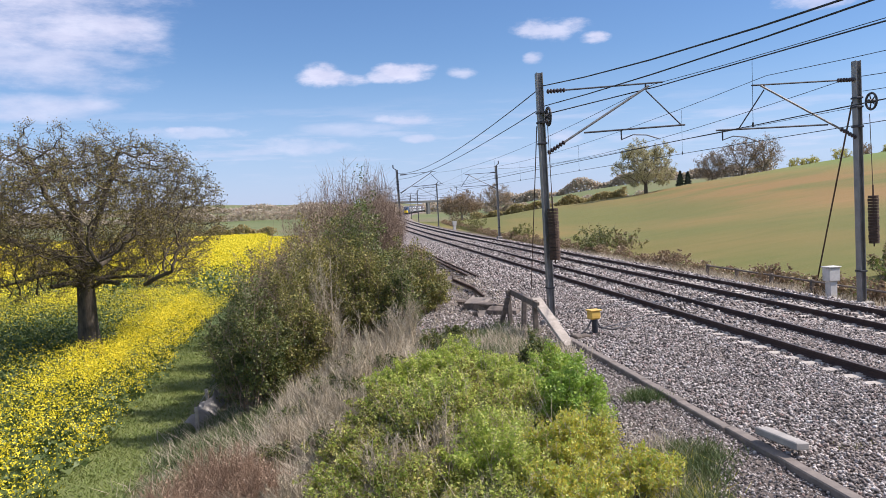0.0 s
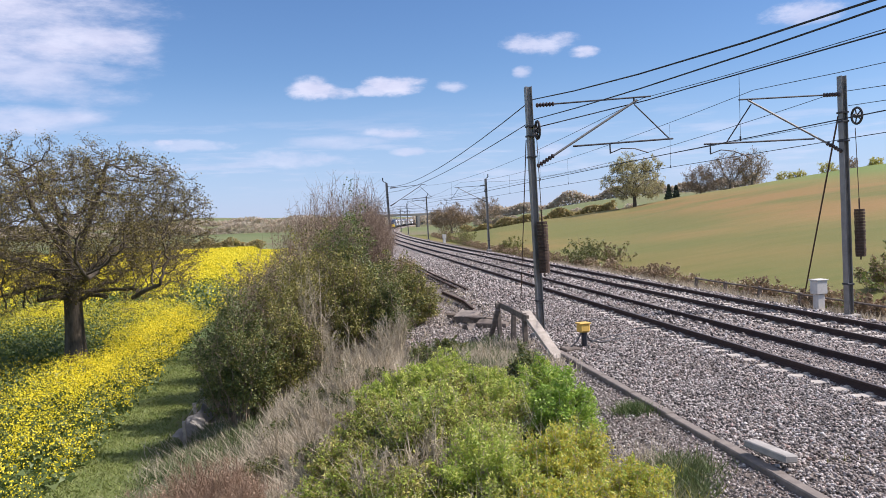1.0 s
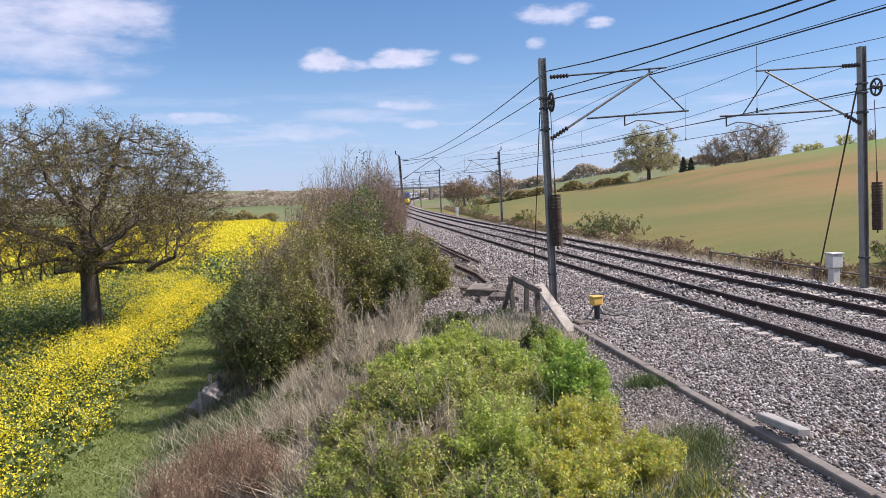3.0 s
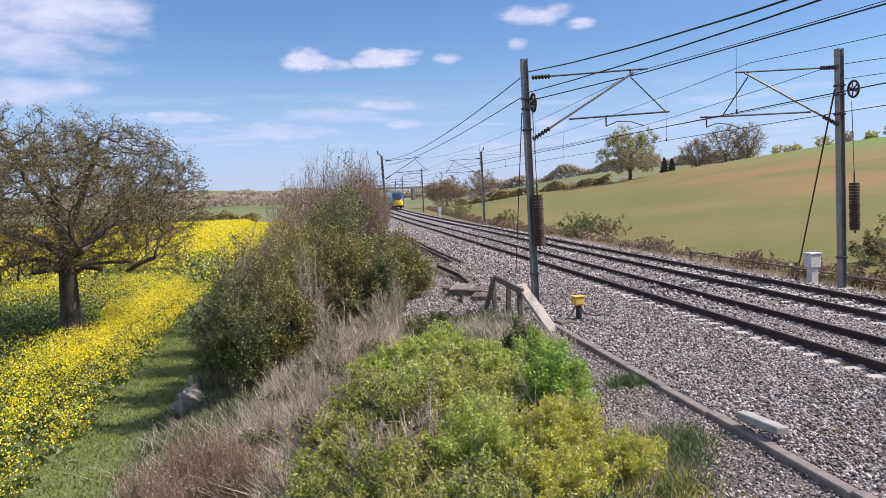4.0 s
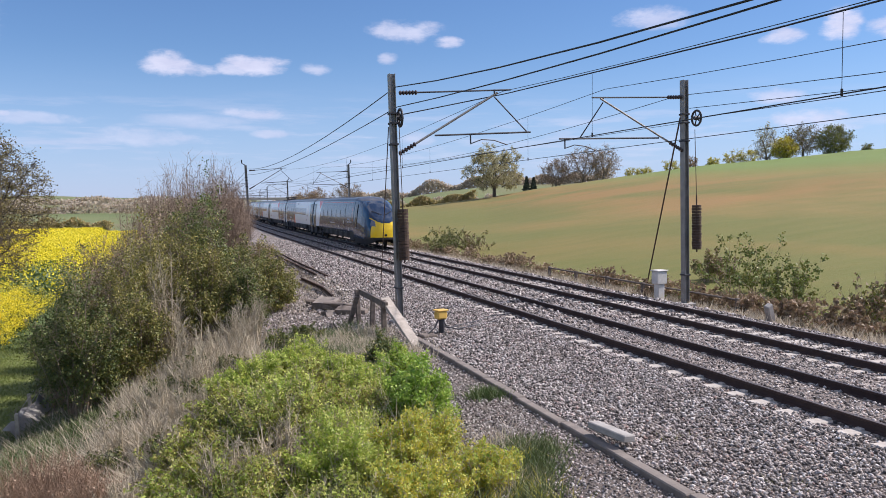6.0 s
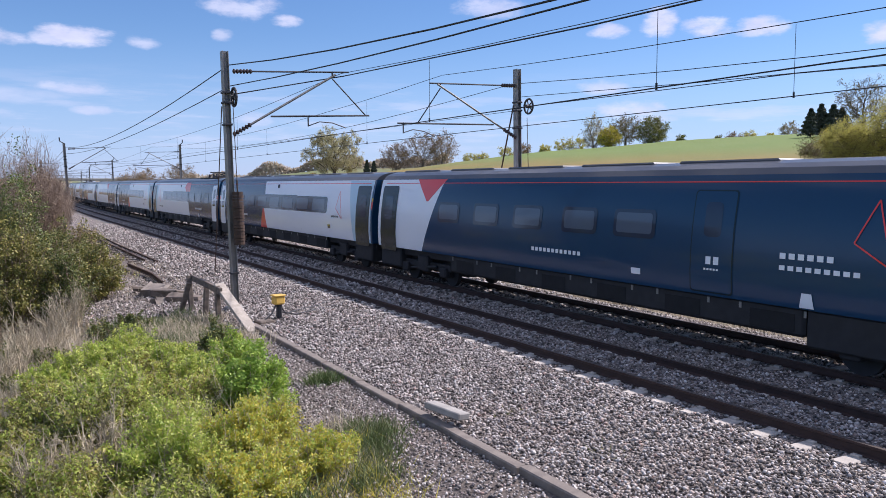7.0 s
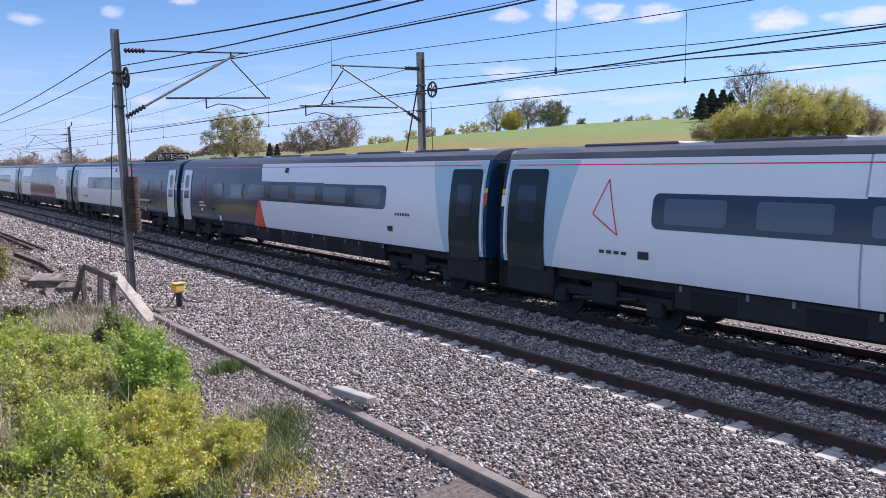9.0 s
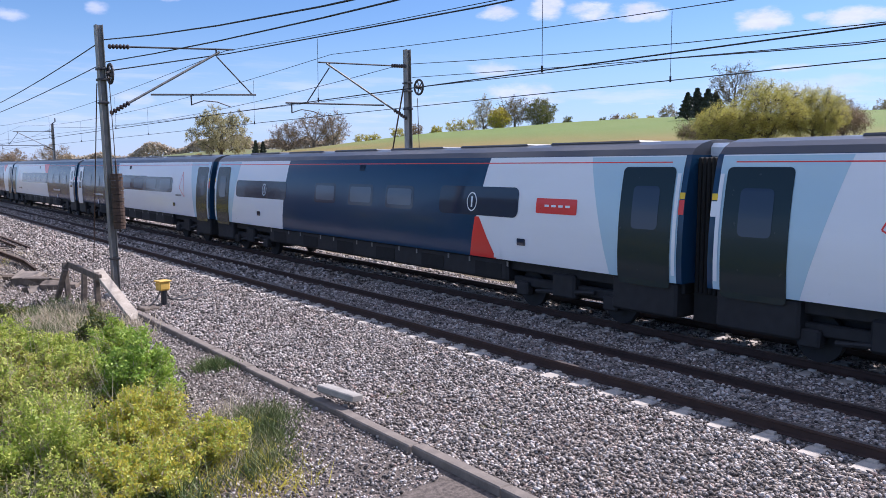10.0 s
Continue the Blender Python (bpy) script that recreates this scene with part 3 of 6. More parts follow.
def dropper(x, y, z0, z1):
    bm = bmesh.new()
    rod(bm, (x, y, z0), (x, y, z1), 0.006, seg=5)
    rod(bm, (x, y, z0 - 0.03), (x, y, z0 + 0.09), 0.022, seg=6)
    tagged(part("dropper_wire", bm, M["wire"]), "thin vertical dropper between two overhead wires", "overhead wire", "droppers")


def overhead():
    make_mast(6.5, 24.1, -0.4, 7.73, -1.3, "leaning grey steel mast with bracket, wheel and rusty weights")
    make_mast(17.4, 24.6, -0.45, 8.08, -0.9, "grey steel mast with wheel and dark weights below the field", far=True)
    make_mast(6.6, 83.3, -0.4, 7.7, -2.2, "distant slim grey mast with bracket among bushes", rich=False)
    make_mast(18.6, 91, -0.5, 8.3, -1.0, "distant slim grey mast beside the sown field", far=True, rich=False)
    for y in (142, 201, 262):
        make_mast(6.6 + float(drift(y)), y, -0.4, 7.7, -1.0, "far off grey mast beside the line", rich=False)
        make_mast(18.2 + float(drift(y)), y + 8, -0.5, 8.2, -0.8, "far off grey mast on the field side", far=True, rich=False)
    rows = [-95, -35, 24.1, 83.3, 142, 201, 262, 330, 420]

    def run(x, z, stagger=0.15):
        return [(x + float(drift(y)) + (stagger if i % 2 else -stagger), y, z) for i, y in enumerate(rows)]

    wire(run(10.5, 5.06), 0.013, "dark contact wire over the nearer track")
    wire(run(14.1, 5.1), 0.011, "dark contact wire over the farther track")
    wire(run(10.3, 6.92, 0.25), 0.009, "dark sagging catenary wire above the nearer track", 0.64, 0.74)
    wire(run(14.0, 7.12, 0.2), 0.01, "thin sagging catenary wire above the farther track", 0.64, 0.86)
    wire([(6.45 + float(drift(y)), y, 6.93) for y in rows], 0.017, "thick dark feeder wire between mast tops", 0.75, 1.57)
    wire([(6.5 + float(drift(y)), y, 6.32) for y in rows], 0.015, "dark feeder wire below the mast tops", 0.5, 0.91)
    wire([(6.7, 24.1, 6.1), (10.2, 24.15, 6.86), (10.25, 12, 6.4), (10.3, 2, 6.2), (10.3, -35, 7.0)], 0.018, "anchored wire running from the tension wheel")
    wire([(17.4 + float(drift(y)), y + 1, 7.15) for y in rows], 0.012, "dark feeder wire on the field side", 0.78, 1.08)
    wire([(17.5, 24.6, 6.63), (17.4, 16, 6.2), (17.3, 8, 5.89), (16.5, -35, 6.4)], 0.011, "anchored wire running from the wheel by the field")
    wire([(17.85, 24.6, 6.3), (17.37, 17.7, 6.13), (17.05, 12.6, 6.02), (16.77, 8.0, 5.78), (14.1, -35, 5.3)], 0.013, "dark wire running from the wheel to the farther track")
    wire([(17.2, 24.6, 6.1), (14.2, 83.3, 6.0), (14.8, 142, 6.6)], 0.009, "dark wire drawn across the farther track")
    for y in (18.9, 10.5, -3, 38, 52, 66):
        sag = lambda q: (0.74 if y < 24 else 0.64) * 4 * q * (1 - q)
        q = ((y - 24.1) % 59.15) / 59.15
        dropper(10.45, y, 5.06, 6.92 - sag(q))
    for y in (10.4, -6, 31, 45, 60):
        q = ((y - 24.1) % 59.15) / 59.15
        dropper(14.05, y, 5.1, 7.12 - (0.86 if y < 24 else 0.64) * 4 * q * (1 - q))


# ---- things beside the line ----
def make_kerb():
    """Concrete trough edge along the ballast, in lengths."""
    k = tagged(new("trough_edge"), "long low edging of weathered concrete lengths along the ballast", "edging")
    y = 3.0
    while y < 20.2:
        ln = 1.8
        bm = bmesh.new()
        box(bm, -0.095, 0.095, 0.008, ln - 0.008, -0.45, 0.0, 0.018)
        ob = part("edging_length", bm, M["old_concrete"], k)
        ob.matrix_basis = pose(6.12 + 0.02 * math.sin(y * 2), y, -0.38 + 0.015 * math.sin(y * 3), 0, random.uniform(-2, 2), random.uniform(-0.5, 0.5))
        y += ln


def make_slab():
    s = tagged(new("concrete_slab"), "loose pale concrete slab lying on the ballast beside the edging", "concrete slab")
    s.matrix_basis = pose(6.3, 10.75, -0.24, 2, 6, 12)
    bm = bmesh.new()
    box(bm, -0.12, 0.12, -0.42, 0.42, -0.055, 0.055, 0.015)
    part("block", bm, M["concrete"], s)


def make_box():
    b = tagged(new("lineside_box"), "small yellow lineside box on a dark post, with cables", "signal box")
    b.matrix_basis = pose(6.95, 21.3, -0.42, 0, 0, 12)
    bm = bmesh.new()
    box(bm, -0.16, 0.16, -0.13, 0.13, 0.46, 0.7, 0.04)
    part("case", bm, M["yellow"], b, "yellow painted case")
    bm = bmesh.new()
    box(bm, -0.18, 0.18, -0.15, 0.15, 0.69, 0.73, 0.012)
    part("lid", bm, M["yellow"], b)
    bm = bmesh.new()
    rod(bm, (0.03, 0, -0.1), (0.03, 0, 0.47), 0.085, seg=10)
    part("post", bm, M["steel_dark"], b)
    for pts in ([(-0.08, -0.05, 0.48), (-0.25, -0.1, 0.25), (-0.6, -0.15, 0.02)], [(0.1, 0, 0.36), (0.3, 0.1, 0.16), (0.8, 0.4, 0.15), (1.5, 0.5, 0.2), (2.3, 0.9, 0.25), (3.0, 0.7, 0.3)],
                [(0.06, 0, 0.25), (0.5, -0.1, 0.14), (1.2, 0.0, 0.18), (2.2, 0.1, 0.24), (2.9, 0.9, 0.29)]):
        link("cable", mesh_from("cable", *tube(pts, 0.022), [M["steel_dark"]]), b, "black cable trailing over ballast")
    bm = bmesh.new()
    box(bm, -0.75, -0.3, -0.35, 0.05, -0.1, 0.1, 0.03)
    part("pit", bm, M["timber"], b, "dark timber pit beside the post")


def make_buffer():
    """The broken timber frame at the end of the old siding."""
    f = tagged(new("timber_frame"), "broken low frame of weathered grey timber posts and rail", "timber frame")
    f.matrix_basis = pose(5.5, 23.2, -0.5)
    for x, y, h, tilt in ((-0.1, 1.9, 1.05, -4), (0.05, 0.7, 1.0, 3), (0.12, -0.6, 1.0, -2), (-0.35, 2.1, 0.9, 18)):
        bm = bmesh.new()
        box(bm, -0.07, 0.07, -0.06, 0.06, -0.2, h, 0.012)
        part("post", bm, M["timber"], f).matrix_basis = pose(x, y, 0, tilt, tilt * 0.6, 5)
    bm = bmesh.new()
    box(bm, -0.05, 0.05, -1.5, 1.45, -0.09, 0.09, 0.012)
    part("rail", bm, M["timber"], f).matrix_basis = pose(0.04, 0.6, 0.93, 2, 0, 3)
    bm = bmesh.new()
    box(bm, -0.15, 0.15, -1.35, 1.35, -0.05, 0.05, 0.012)
    part("plank", bm, M["palewood"], f, "pale leaning plank").matrix_basis = pose(0.32, -1.65, 0.5, 22, 0, 6)


def make_debris():
    spots = ((5.35, 28.4, 0.55, 1.6, 0.3, 20), (5.1, 29.6, 0.7, 1.1, 0.35, -30), (5.6, 27.2, 0.4, 1.2, 0.22, 50), (4.9, 27.6, 0.5, 0.5, 0.2, 10), (5.2, 30.8, 0.3, 1.4, 0.16, 75))
    for i, (x, y, w, l, h, a) in enumerate(spots):
        s = tagged(new("concrete_rubble"), "broken grey concrete block lying beside the old siding", "rubble", "rubble by the siding")
        s.matrix_basis = pose(x, y, gz(x, y) + h * 0.4, random.uniform(-8, 8), random.uniform(-8, 8), a)
        bm = bmesh.new()
        box(bm, -w / 2, w / 2, -l / 2, l / 2, -h / 2, h / 2, 0.04)
        for v in bm.verts:
            v.co += Vector([random.uniform(-0.05, 0.05) for _ in range(3)])
        part("block", bm, M["old_concrete"] if i % 2 else M["timber"], s)
    old = tagged(new("old_rail"), "rusty disused rail lengths lying along the edge of the bank", "rail", "disused rails")
    for pts in ([(6.95, 70), (6.75, 52), (6.9, 39.5)], [(6.45, 75), (6.35, 55), (6.5, 40.5)], [(5.5, 39), (5.75, 34), (5.6, 31)]):
        me = sweep("rail", RAIL, pts, [M["rust"]])
        link("rail_length", me, old).location = (0, 0, -0.24)
    for k in range(26):
        y = 40.6 + k * 1.25
        s = tagged(new("old_sleeper"), "rotten dark timber sleeper under the disused rails", "sleeper", "old timber sleepers")
        s.matrix_basis = pose(6.65 + random.uniform(-0.15, 0.15), y, -0.46, 0, 0, random.uniform(-6, 6))
        bm = bmesh.new()
        box(bm, -0.75, 0.75, -0.12, 0.12, -0.08, 0.06, 0.02)
        part("baulk", bm, M["timber"], s)


def make_cabinet(x, y, label, s=1.0):
    c = tagged(new("lineside_cabinet"), label, "cabinet", "white lineside cabinets")
    c.matrix_basis = pose(x, y, gz(x, y), 0, 0, 8)
    bm = bmesh.new()
    box(bm, -0.17 * s, 0.17 * s, -0.15 * s, 0.15 * s, 0, 0.75 * s, 0.02)
    part("pedestal", bm, M["white"], c)
    bm = bmesh.new()
    box(bm, -0.27 * s, 0.27 * s, -0.2 * s, 0.2 * s, 0.75 * s, 1.3 * s, 0.03)
    part("case", bm, M["white"], c, "white painted metal case")
    bm = bmesh.new()
    box(bm, -0.3 * s, 0.3 * s, -0.23 * s, 0.23 * s, 1.3 * s, 1.35 * s, 0.01)
    part("lid", bm, M["white"], c)
    bm = bmesh.new()
    box(bm, -0.3 * s, 0.3 * s, -0.3 * s, 0.3 * s, -0.05, 0.08, 0.02)
    part("plinth", bm, M["concrete"], c)


def make_right_fence():
    f = tagged(new("post_and_rail_fence"), "low weathered rail fence between line and field", "fence")
    posts = [(18.4, y) for y in np.arange(23, 41, 3.0)]
    for x, y in posts:
        bm = bmesh.new()
        box(bm, -0.07, 0.07, -0.07, 0.07, -0.2, 0.62, 0.015)
        part("post", bm, M["timber"], f).matrix_basis = pose(x, y, gz(x, y), random.uniform(-4, 4), random.uniform(-4, 4), 0)
    for (x, y), (x2, y2) in zip(posts, posts[1:]):
        bm = bmesh.new()
        rod(bm, (x, y, gz(x, y) + 0.55), (x2, y2, gz(x2, y2) + 0.55), 0.04, seg=6)
        part("rail", bm, M["timber"], f)
    p = tagged(new("marker_post"), "leaning pale concrete post at the edge of the ballast", "post")
    p.matrix_basis = pose(17.85, 20.6, -0.8, 10, -28, 10)
    bm = bmesh.new()
    box(bm, -0.12, 0.12, -0.1, 0.1, -0.2, 0.95, 0.03)
    part("shaft", bm, M["concrete"], p)


def make_left_fence():
    """Old pale fence posts and wire at the foot of the bank."""
    f = tagged(new("wire_fence"), "old wire fence with pale leaning posts below the bank", "fence")
    pts = [(-4.3 - 0.03 * (y - 18), y) for y in np.arange(24.6, 40, 2.6)]
    for x, y in pts:
        bm = bmesh.new()
        box(bm, -0.05, 0.05, -0.05, 0.05, -0.2, 0.85, 0.01)
        part("post", bm, M["palewood"], f).matrix_basis = pose(x, y, gz(x, y), random.uniform(-9, 9), random.uniform(-14, 6), 0)
    for h in (0.3, 0.55, 0.8):
        line = [(x, y, gz(x, y) + h) for x, y in pts]
        link("wire", mesh_from("wire", *tube(line, 0.012, 4), [M["galv"]]), f)
    sheet = tagged(new("torn_sheet"), "torn grey plastic sheet caught on the fence", "plastic sheet")
    vs, fs = [], []
    for i in range(9):
        for j in range(5):
            x, y = -4.85 + 0.05 * i + 0.08 * math.sin(i * 1.3 + j), 24.4 + i * 0.5
            vs.append((x + 0.5 * j / 4, y, gz(x, y) + 0.55 - 0.13 * j + 0.07 * math.sin(i * 2 + j * 1.4)))
    for i in range(8):
        for j in range(4):
            a = i * 5 + j
            fs.append((a, a + 1, a + 6, a + 5))
    me = mesh_from("sheet", vs, fs, [M["concrete"]], smooth=True)
    ob = link("sheet", me, sheet)
    ob.modifiers.new("thick", "SOLIDIFY").thickness = 0.015


def make_bridge():
    """Road bridge far along the line."""
    y = 455.0
    x = FAR + float(drift(y)) - 2
    b = tagged(new("road_bridge"), "distant pale concrete road bridge over the line", "bridge")
    bm = bmesh.new()
    box(bm, -24, 24, -4, 4, 5.6, 6.9, 0.1)
    part("deck", bm, M["concrete"], b).matrix_basis = pose(x, y, 0)
    for s in (-11, 11):
        bm = bmesh.new()
        box(bm, s - 0.8, s + 0.8, -4, 4, -1, 5.6, 0.1)
        part("pier", bm, M["concrete"], b).matrix_basis = pose(x, y, 0)
    bm = bmesh.new()
    for s in range(-24, 25, 3):
        rod(bm, (s, -3.8, 6.9), (s, -3.8, 8.2), 0.08)
    rod(bm, (-24, -3.8, 8.2), (24, -3.8, 8.2), 0.09)
    part("parapet", bm, M["steel_dark"], b).matrix_basis = pose(x, y, 0)


overhead()
make_kerb()
make_slab()
make_box()
make_buffer()
make_debris()
make_cabinet(17.75, 26.8, "white lineside cabinet on a pedestal by the field edge", 0.92)
make_cabinet(19.2, 131, "distant white lineside cabinet beside the far track", 1.1)
make_right_fence()
make_left_fence()
make_bridge()
for tr in TRACKS:
    lay_sleepers(tr)
# ---- plants ----
RNG = np.random.default_rng(7)


def array_mesh(name, verts, quads, mats, index=None, smooth=False):
    v = np.asarray(verts, dtype=np.float32)
    q = np.asarray(quads, dtype=np.int32)
    me = bpy.data.meshes.new(name)
    me.vertices.add(len(v))
    me.vertices.foreach_set("co", v.ravel())
    me.loops.add(q.size)
    me.loops.foreach_set("vertex_index", q.ravel())
    me.polygons.add(len(q))
    me.polygons.foreach_set("loop_start", np.arange(0, q.size, q.shape[1], dtype=np.int32))
    for m in mats:
        me.materials.append(m)
    if index is not None:
        me.polygons.foreach_set("material_index", np.asarray(index, dtype=np.int32))
    if smooth:
        me.polygons.foreach_set("use_smooth", np.ones(len(q), dtype=bool))
    me.update(calc_edges=True)
    return me


def tubes(P, R, seg=3):
    """Many tapered stems at once. P: n x k x 3 points, R: n x k radii."""
    P, R = np.asarray(P, dtype=float), np.asarray(R, dtype=float)
    n, k, _ = P.shape
    d = np.gradient(P, axis=1)
    d /= np.linalg.norm(d, axis=2, keepdims=True) + 1e-9
    up = np.where(np.abs(d[..., 2:3]) < 0.9, np.array([0, 0, 1.0]), np.array([1.0, 0, 0]))
    u = np.cross(d, up)
    u /= np.linalg.norm(u, axis=2, keepdims=True) + 1e-9
    w = np.cross(u, d)
    a = np.arange(seg) * 2 * np.pi / seg
    V = P[:, :, None, :] + R[:, :, None, None] * (np.cos(a)[:, None] * u[:, :, None, :] + np.sin(a)[:, None] * w[:, :, None, :])
    idx = np.arange(n * k * seg).reshape(n, k, seg)
    q = np.stack([idx[:, :-1, :], np.roll(idx, -1, 2)[:, :-1, :], np.roll(idx, -1, 2)[:, 1:, :], idx[:, 1:, :]], -1)
    return V.reshape(-1, 3), q.reshape(-1, 4)


def leaves_at(c, size, flat=0.0, long=1.6):
    """Loose pointed leaves about centres c."""
    c = np.asarray(c, dtype=float)
    n = len(c)
    u = RNG.normal(size=(n, 3))
    u[:, 2] *= 1 - flat
    u /= np.linalg.norm(u, axis=1, keepdims=True)
    w = np.cross(u, RNG.normal(size=(n, 3)))
    w /= np.linalg.norm(w, axis=1, keepdims=True) + 1e-9
    s = np.asarray(size) * RNG.uniform(0.6, 1.3, n)
    a, b = u * (s * long / 2)[:, None], w * (s / 2)[:, None]
    a, b = a * 1.15, b * 1.3
    return np.stack([c - a * 0.7 - b, c - a * 0.4 + b, c + a], 1)


def loose(name, Q, mats, parent, label="", index=None):
    n, k = Q.shape[:2]
    me = array_mesh(name, Q.reshape(-1, 3), np.arange(n * k).reshape(n, k), mats, index)
    return link(name, me, parent, label)


def shrub(label, x, y, rx, ry, h, stems=60, twigs=6, leaves=3000, size=0.05, leaf=("oliveleaf",), twig="twig", cat="shrub", group="shrubs on the bank", name="shrub", thick=0.02, low=0.15, lean=0.0, long=1.6):
    """A bush: many arching stems with twigs, and leaves along them."""
    t = tagged(new(name), label, cat, group)
    z0 = gz(x, y)
    t.location = (x, y, z0)
    ang, rad = RNG.uniform(0, 2 * np.pi, stems), np.sqrt(RNG.uniform(0, 1, stems))
    base = np.stack([rx * 0.35 * rad * np.cos(ang), ry * 0.35 * rad * np.sin(ang), np.full(stems, -0.12)], 1)
    f = RNG.uniform(0.45, 1.08, stems)
    out = RNG.uniform(0, 1, stems) ** 0.7
    ang2 = ang + RNG.normal(0, 0.4, stems)
    tip = np.stack([rx * out * np.cos(ang2) * f + lean * h, ry * out * np.sin(ang2) * f, h * f * np.sqrt(np.maximum(0.08, 1 - 0.85 * out ** 2))], 1)
    tip[:, 2] *= RNG.uniform(0.85, 1.12, stems)
    mid = base * 0.55 + tip * 0.45 + RNG.normal(0, 0.08, (stems, 3)) * h * 0.4
    mid[:, 2] = tip[:, 2] * 0.55
    s = np.linspace(0, 1, 6)[None, :, None]
    P = (1 - s) ** 2 * base[:, None] + 2 * s * (1 - s) * mid[:, None] + s ** 2 * tip[:, None]
    P[:, 1:-1] += RNG.normal(0, 0.018 * h, (stems, 4, 3))
    R = thick * np.linspace(1, 0.25, 6)[None, :] * RNG.uniform(0.5, 1.2, (stems, 1))
    v1, q1 = tubes(P, R, 4)
    # twigs
    n = stems * twigs
    si = RNG.integers(0, stems, n)
    tt = RNG.uniform(0.3, 1.0, n) * 4.999
    i0 = tt.astype(int)
    fr = (tt - i0)[:, None]
    start = P[si, i0] * (1 - fr) + P[si, i0 + 1] * fr
    d = RNG.normal(size=(n, 3)) + (P[si, 5] - P[si, 3]) / (np.linalg.norm(P[si, 5] - P[si, 3], axis=1, keepdims=True) + 1e-9) * 1.1
    d[:, 2] += 0.35
    d /= np.linalg.norm(d, axis=1, keepdims=True)
    ln = RNG.uniform(0.08, 0.24, n)[:, None] * h ** 0.75
    T = np.stack([start, start + d * ln + np.array([0, 0, 0.03])], 1)
    v2, q2 = tubes(T, thick * np.array([0.32, 0.12])[None, :] * np.ones((n, 1)), 3)
    me = array_mesh("branchwork", np.concatenate([v1, v2]), np.concatenate([q1, q2 + len(v1)]), [M[twig]])
    link("branchwork", me, t, "bare twiggy stems")
    if leaves:
        k = RNG.integers(0, int(n * 0.4), leaves)
        c = T[k, 0] + (T[k, 1] - T[k, 0]) * RNG.uniform(0.2, 1.05, (leaves, 1)) + RNG.normal(0, 0.042 * h ** 0.5, (leaves, 3))
        keep = c[:, 2] > low * RNG.uniform(0, 1, leaves) * h
        c = c[keep]
        Q = leaves_at(c, size, 0.0, long)
        loose("foliage", Q, [M[m] for m in leaf], t, "", RNG.integers(0, len(leaf), len(c)))
    return t


def grass(label, spots, height, mat, name="grass_tuft", cat="grass", width=0.012, per=90, spread=0.35, kind="", lean=0.35):
    """Blades in tufts, all in one mesh about the given spots (x, y)."""
    s = np.asarray(spots, dtype=float)
    n = len(s) * per
    i = np.repeat(np.arange(len(s)), per)
    xy = s[i] + RNG.normal(0, spread, (n, 2))
    z = ground(xy[:, 0], xy[:, 1])
    xr = xy[:, 0]
    z = np.where((xr > 6.2) & (xr < 17), np.maximum(z, -0.4), z)
    b = np.column_stack([xy, z - 0.03])
    h = height * RNG.uniform(0.45, 1.2, n)
    d = np.column_stack([RNG.normal(0, lean, n), RNG.normal(0, lean, n), np.ones(n)])
    e = b + d * np.array([1.5, 1.5, 0.95]) * h[:, None]
    a = RNG.uniform(0, np.pi, n)
    w = np.column_stack([np.cos(a), np.sin(a), np.zeros(n)]) * width
    ob = loose(name, np.stack([b - w * 1.25, b + w * 1.25, e], 1), [M[mat]], None)
    return tagged(ob, label, cat, kind=kind or "stuff")


def colonise(att, start, top, step, reach, kill, rounds=120, limbs=()):
    """Branch skeleton that grows towards points in the crown, from a stem and any given main limbs. Returns nodes and parents."""
    k = max(2, int(np.linalg.norm(top - start) / step))
    nodes = [start + (top - start) * i / k for i in range(k + 1)]
    par = [-1] + list(range(k))
    for down, line in limbs:
        at = k - down
        for p in line:
            nodes.append(np.asarray(p, dtype=float))
            par.append(at)
            at = len(nodes) - 1
    N = np.array(nodes)
    d = np.linalg.norm(att[:, None] - N[None], axis=2)
    near, dist = d.argmin(1), d.min(1)
    for it in range(rounds):
        act = dist < (reach if it > 3 else 99)
        if not act.any():
            break
        ids = near[act]
        dirs = att[act] - N[ids]
        dirs /= np.linalg.norm(dirs, axis=1, keepdims=True) + 1e-9
        acc = np.zeros_like(N)
        np.add.at(acc, ids, dirs)
        grown = np.unique(ids)
        v = acc[grown]
        v /= np.linalg.norm(v, axis=1, keepdims=True) + 1e-9
        v += RNG.normal(0, 0.28, v.shape)
        v /= np.linalg.norm(v, axis=1, keepdims=True) + 1e-9
        new_n = N[grown] + v * step
        base = len(N)
        N = np.concatenate([N, new_n])
        par += grown.tolist()
        dn = np.linalg.norm(att[:, None] - new_n[None], axis=2)
        m, mi = dn.min(1), dn.argmin(1)
        closer = m < dist
        near = np.where(closer, mi + base, near)
        dist = np.where(closer, m, dist)
        keep = dist > kill
        att, near, dist = att[keep], near[keep], dist[keep]
        if len(att) < 3 or len(N) > 14000:
            break
    return N, np.array(par)


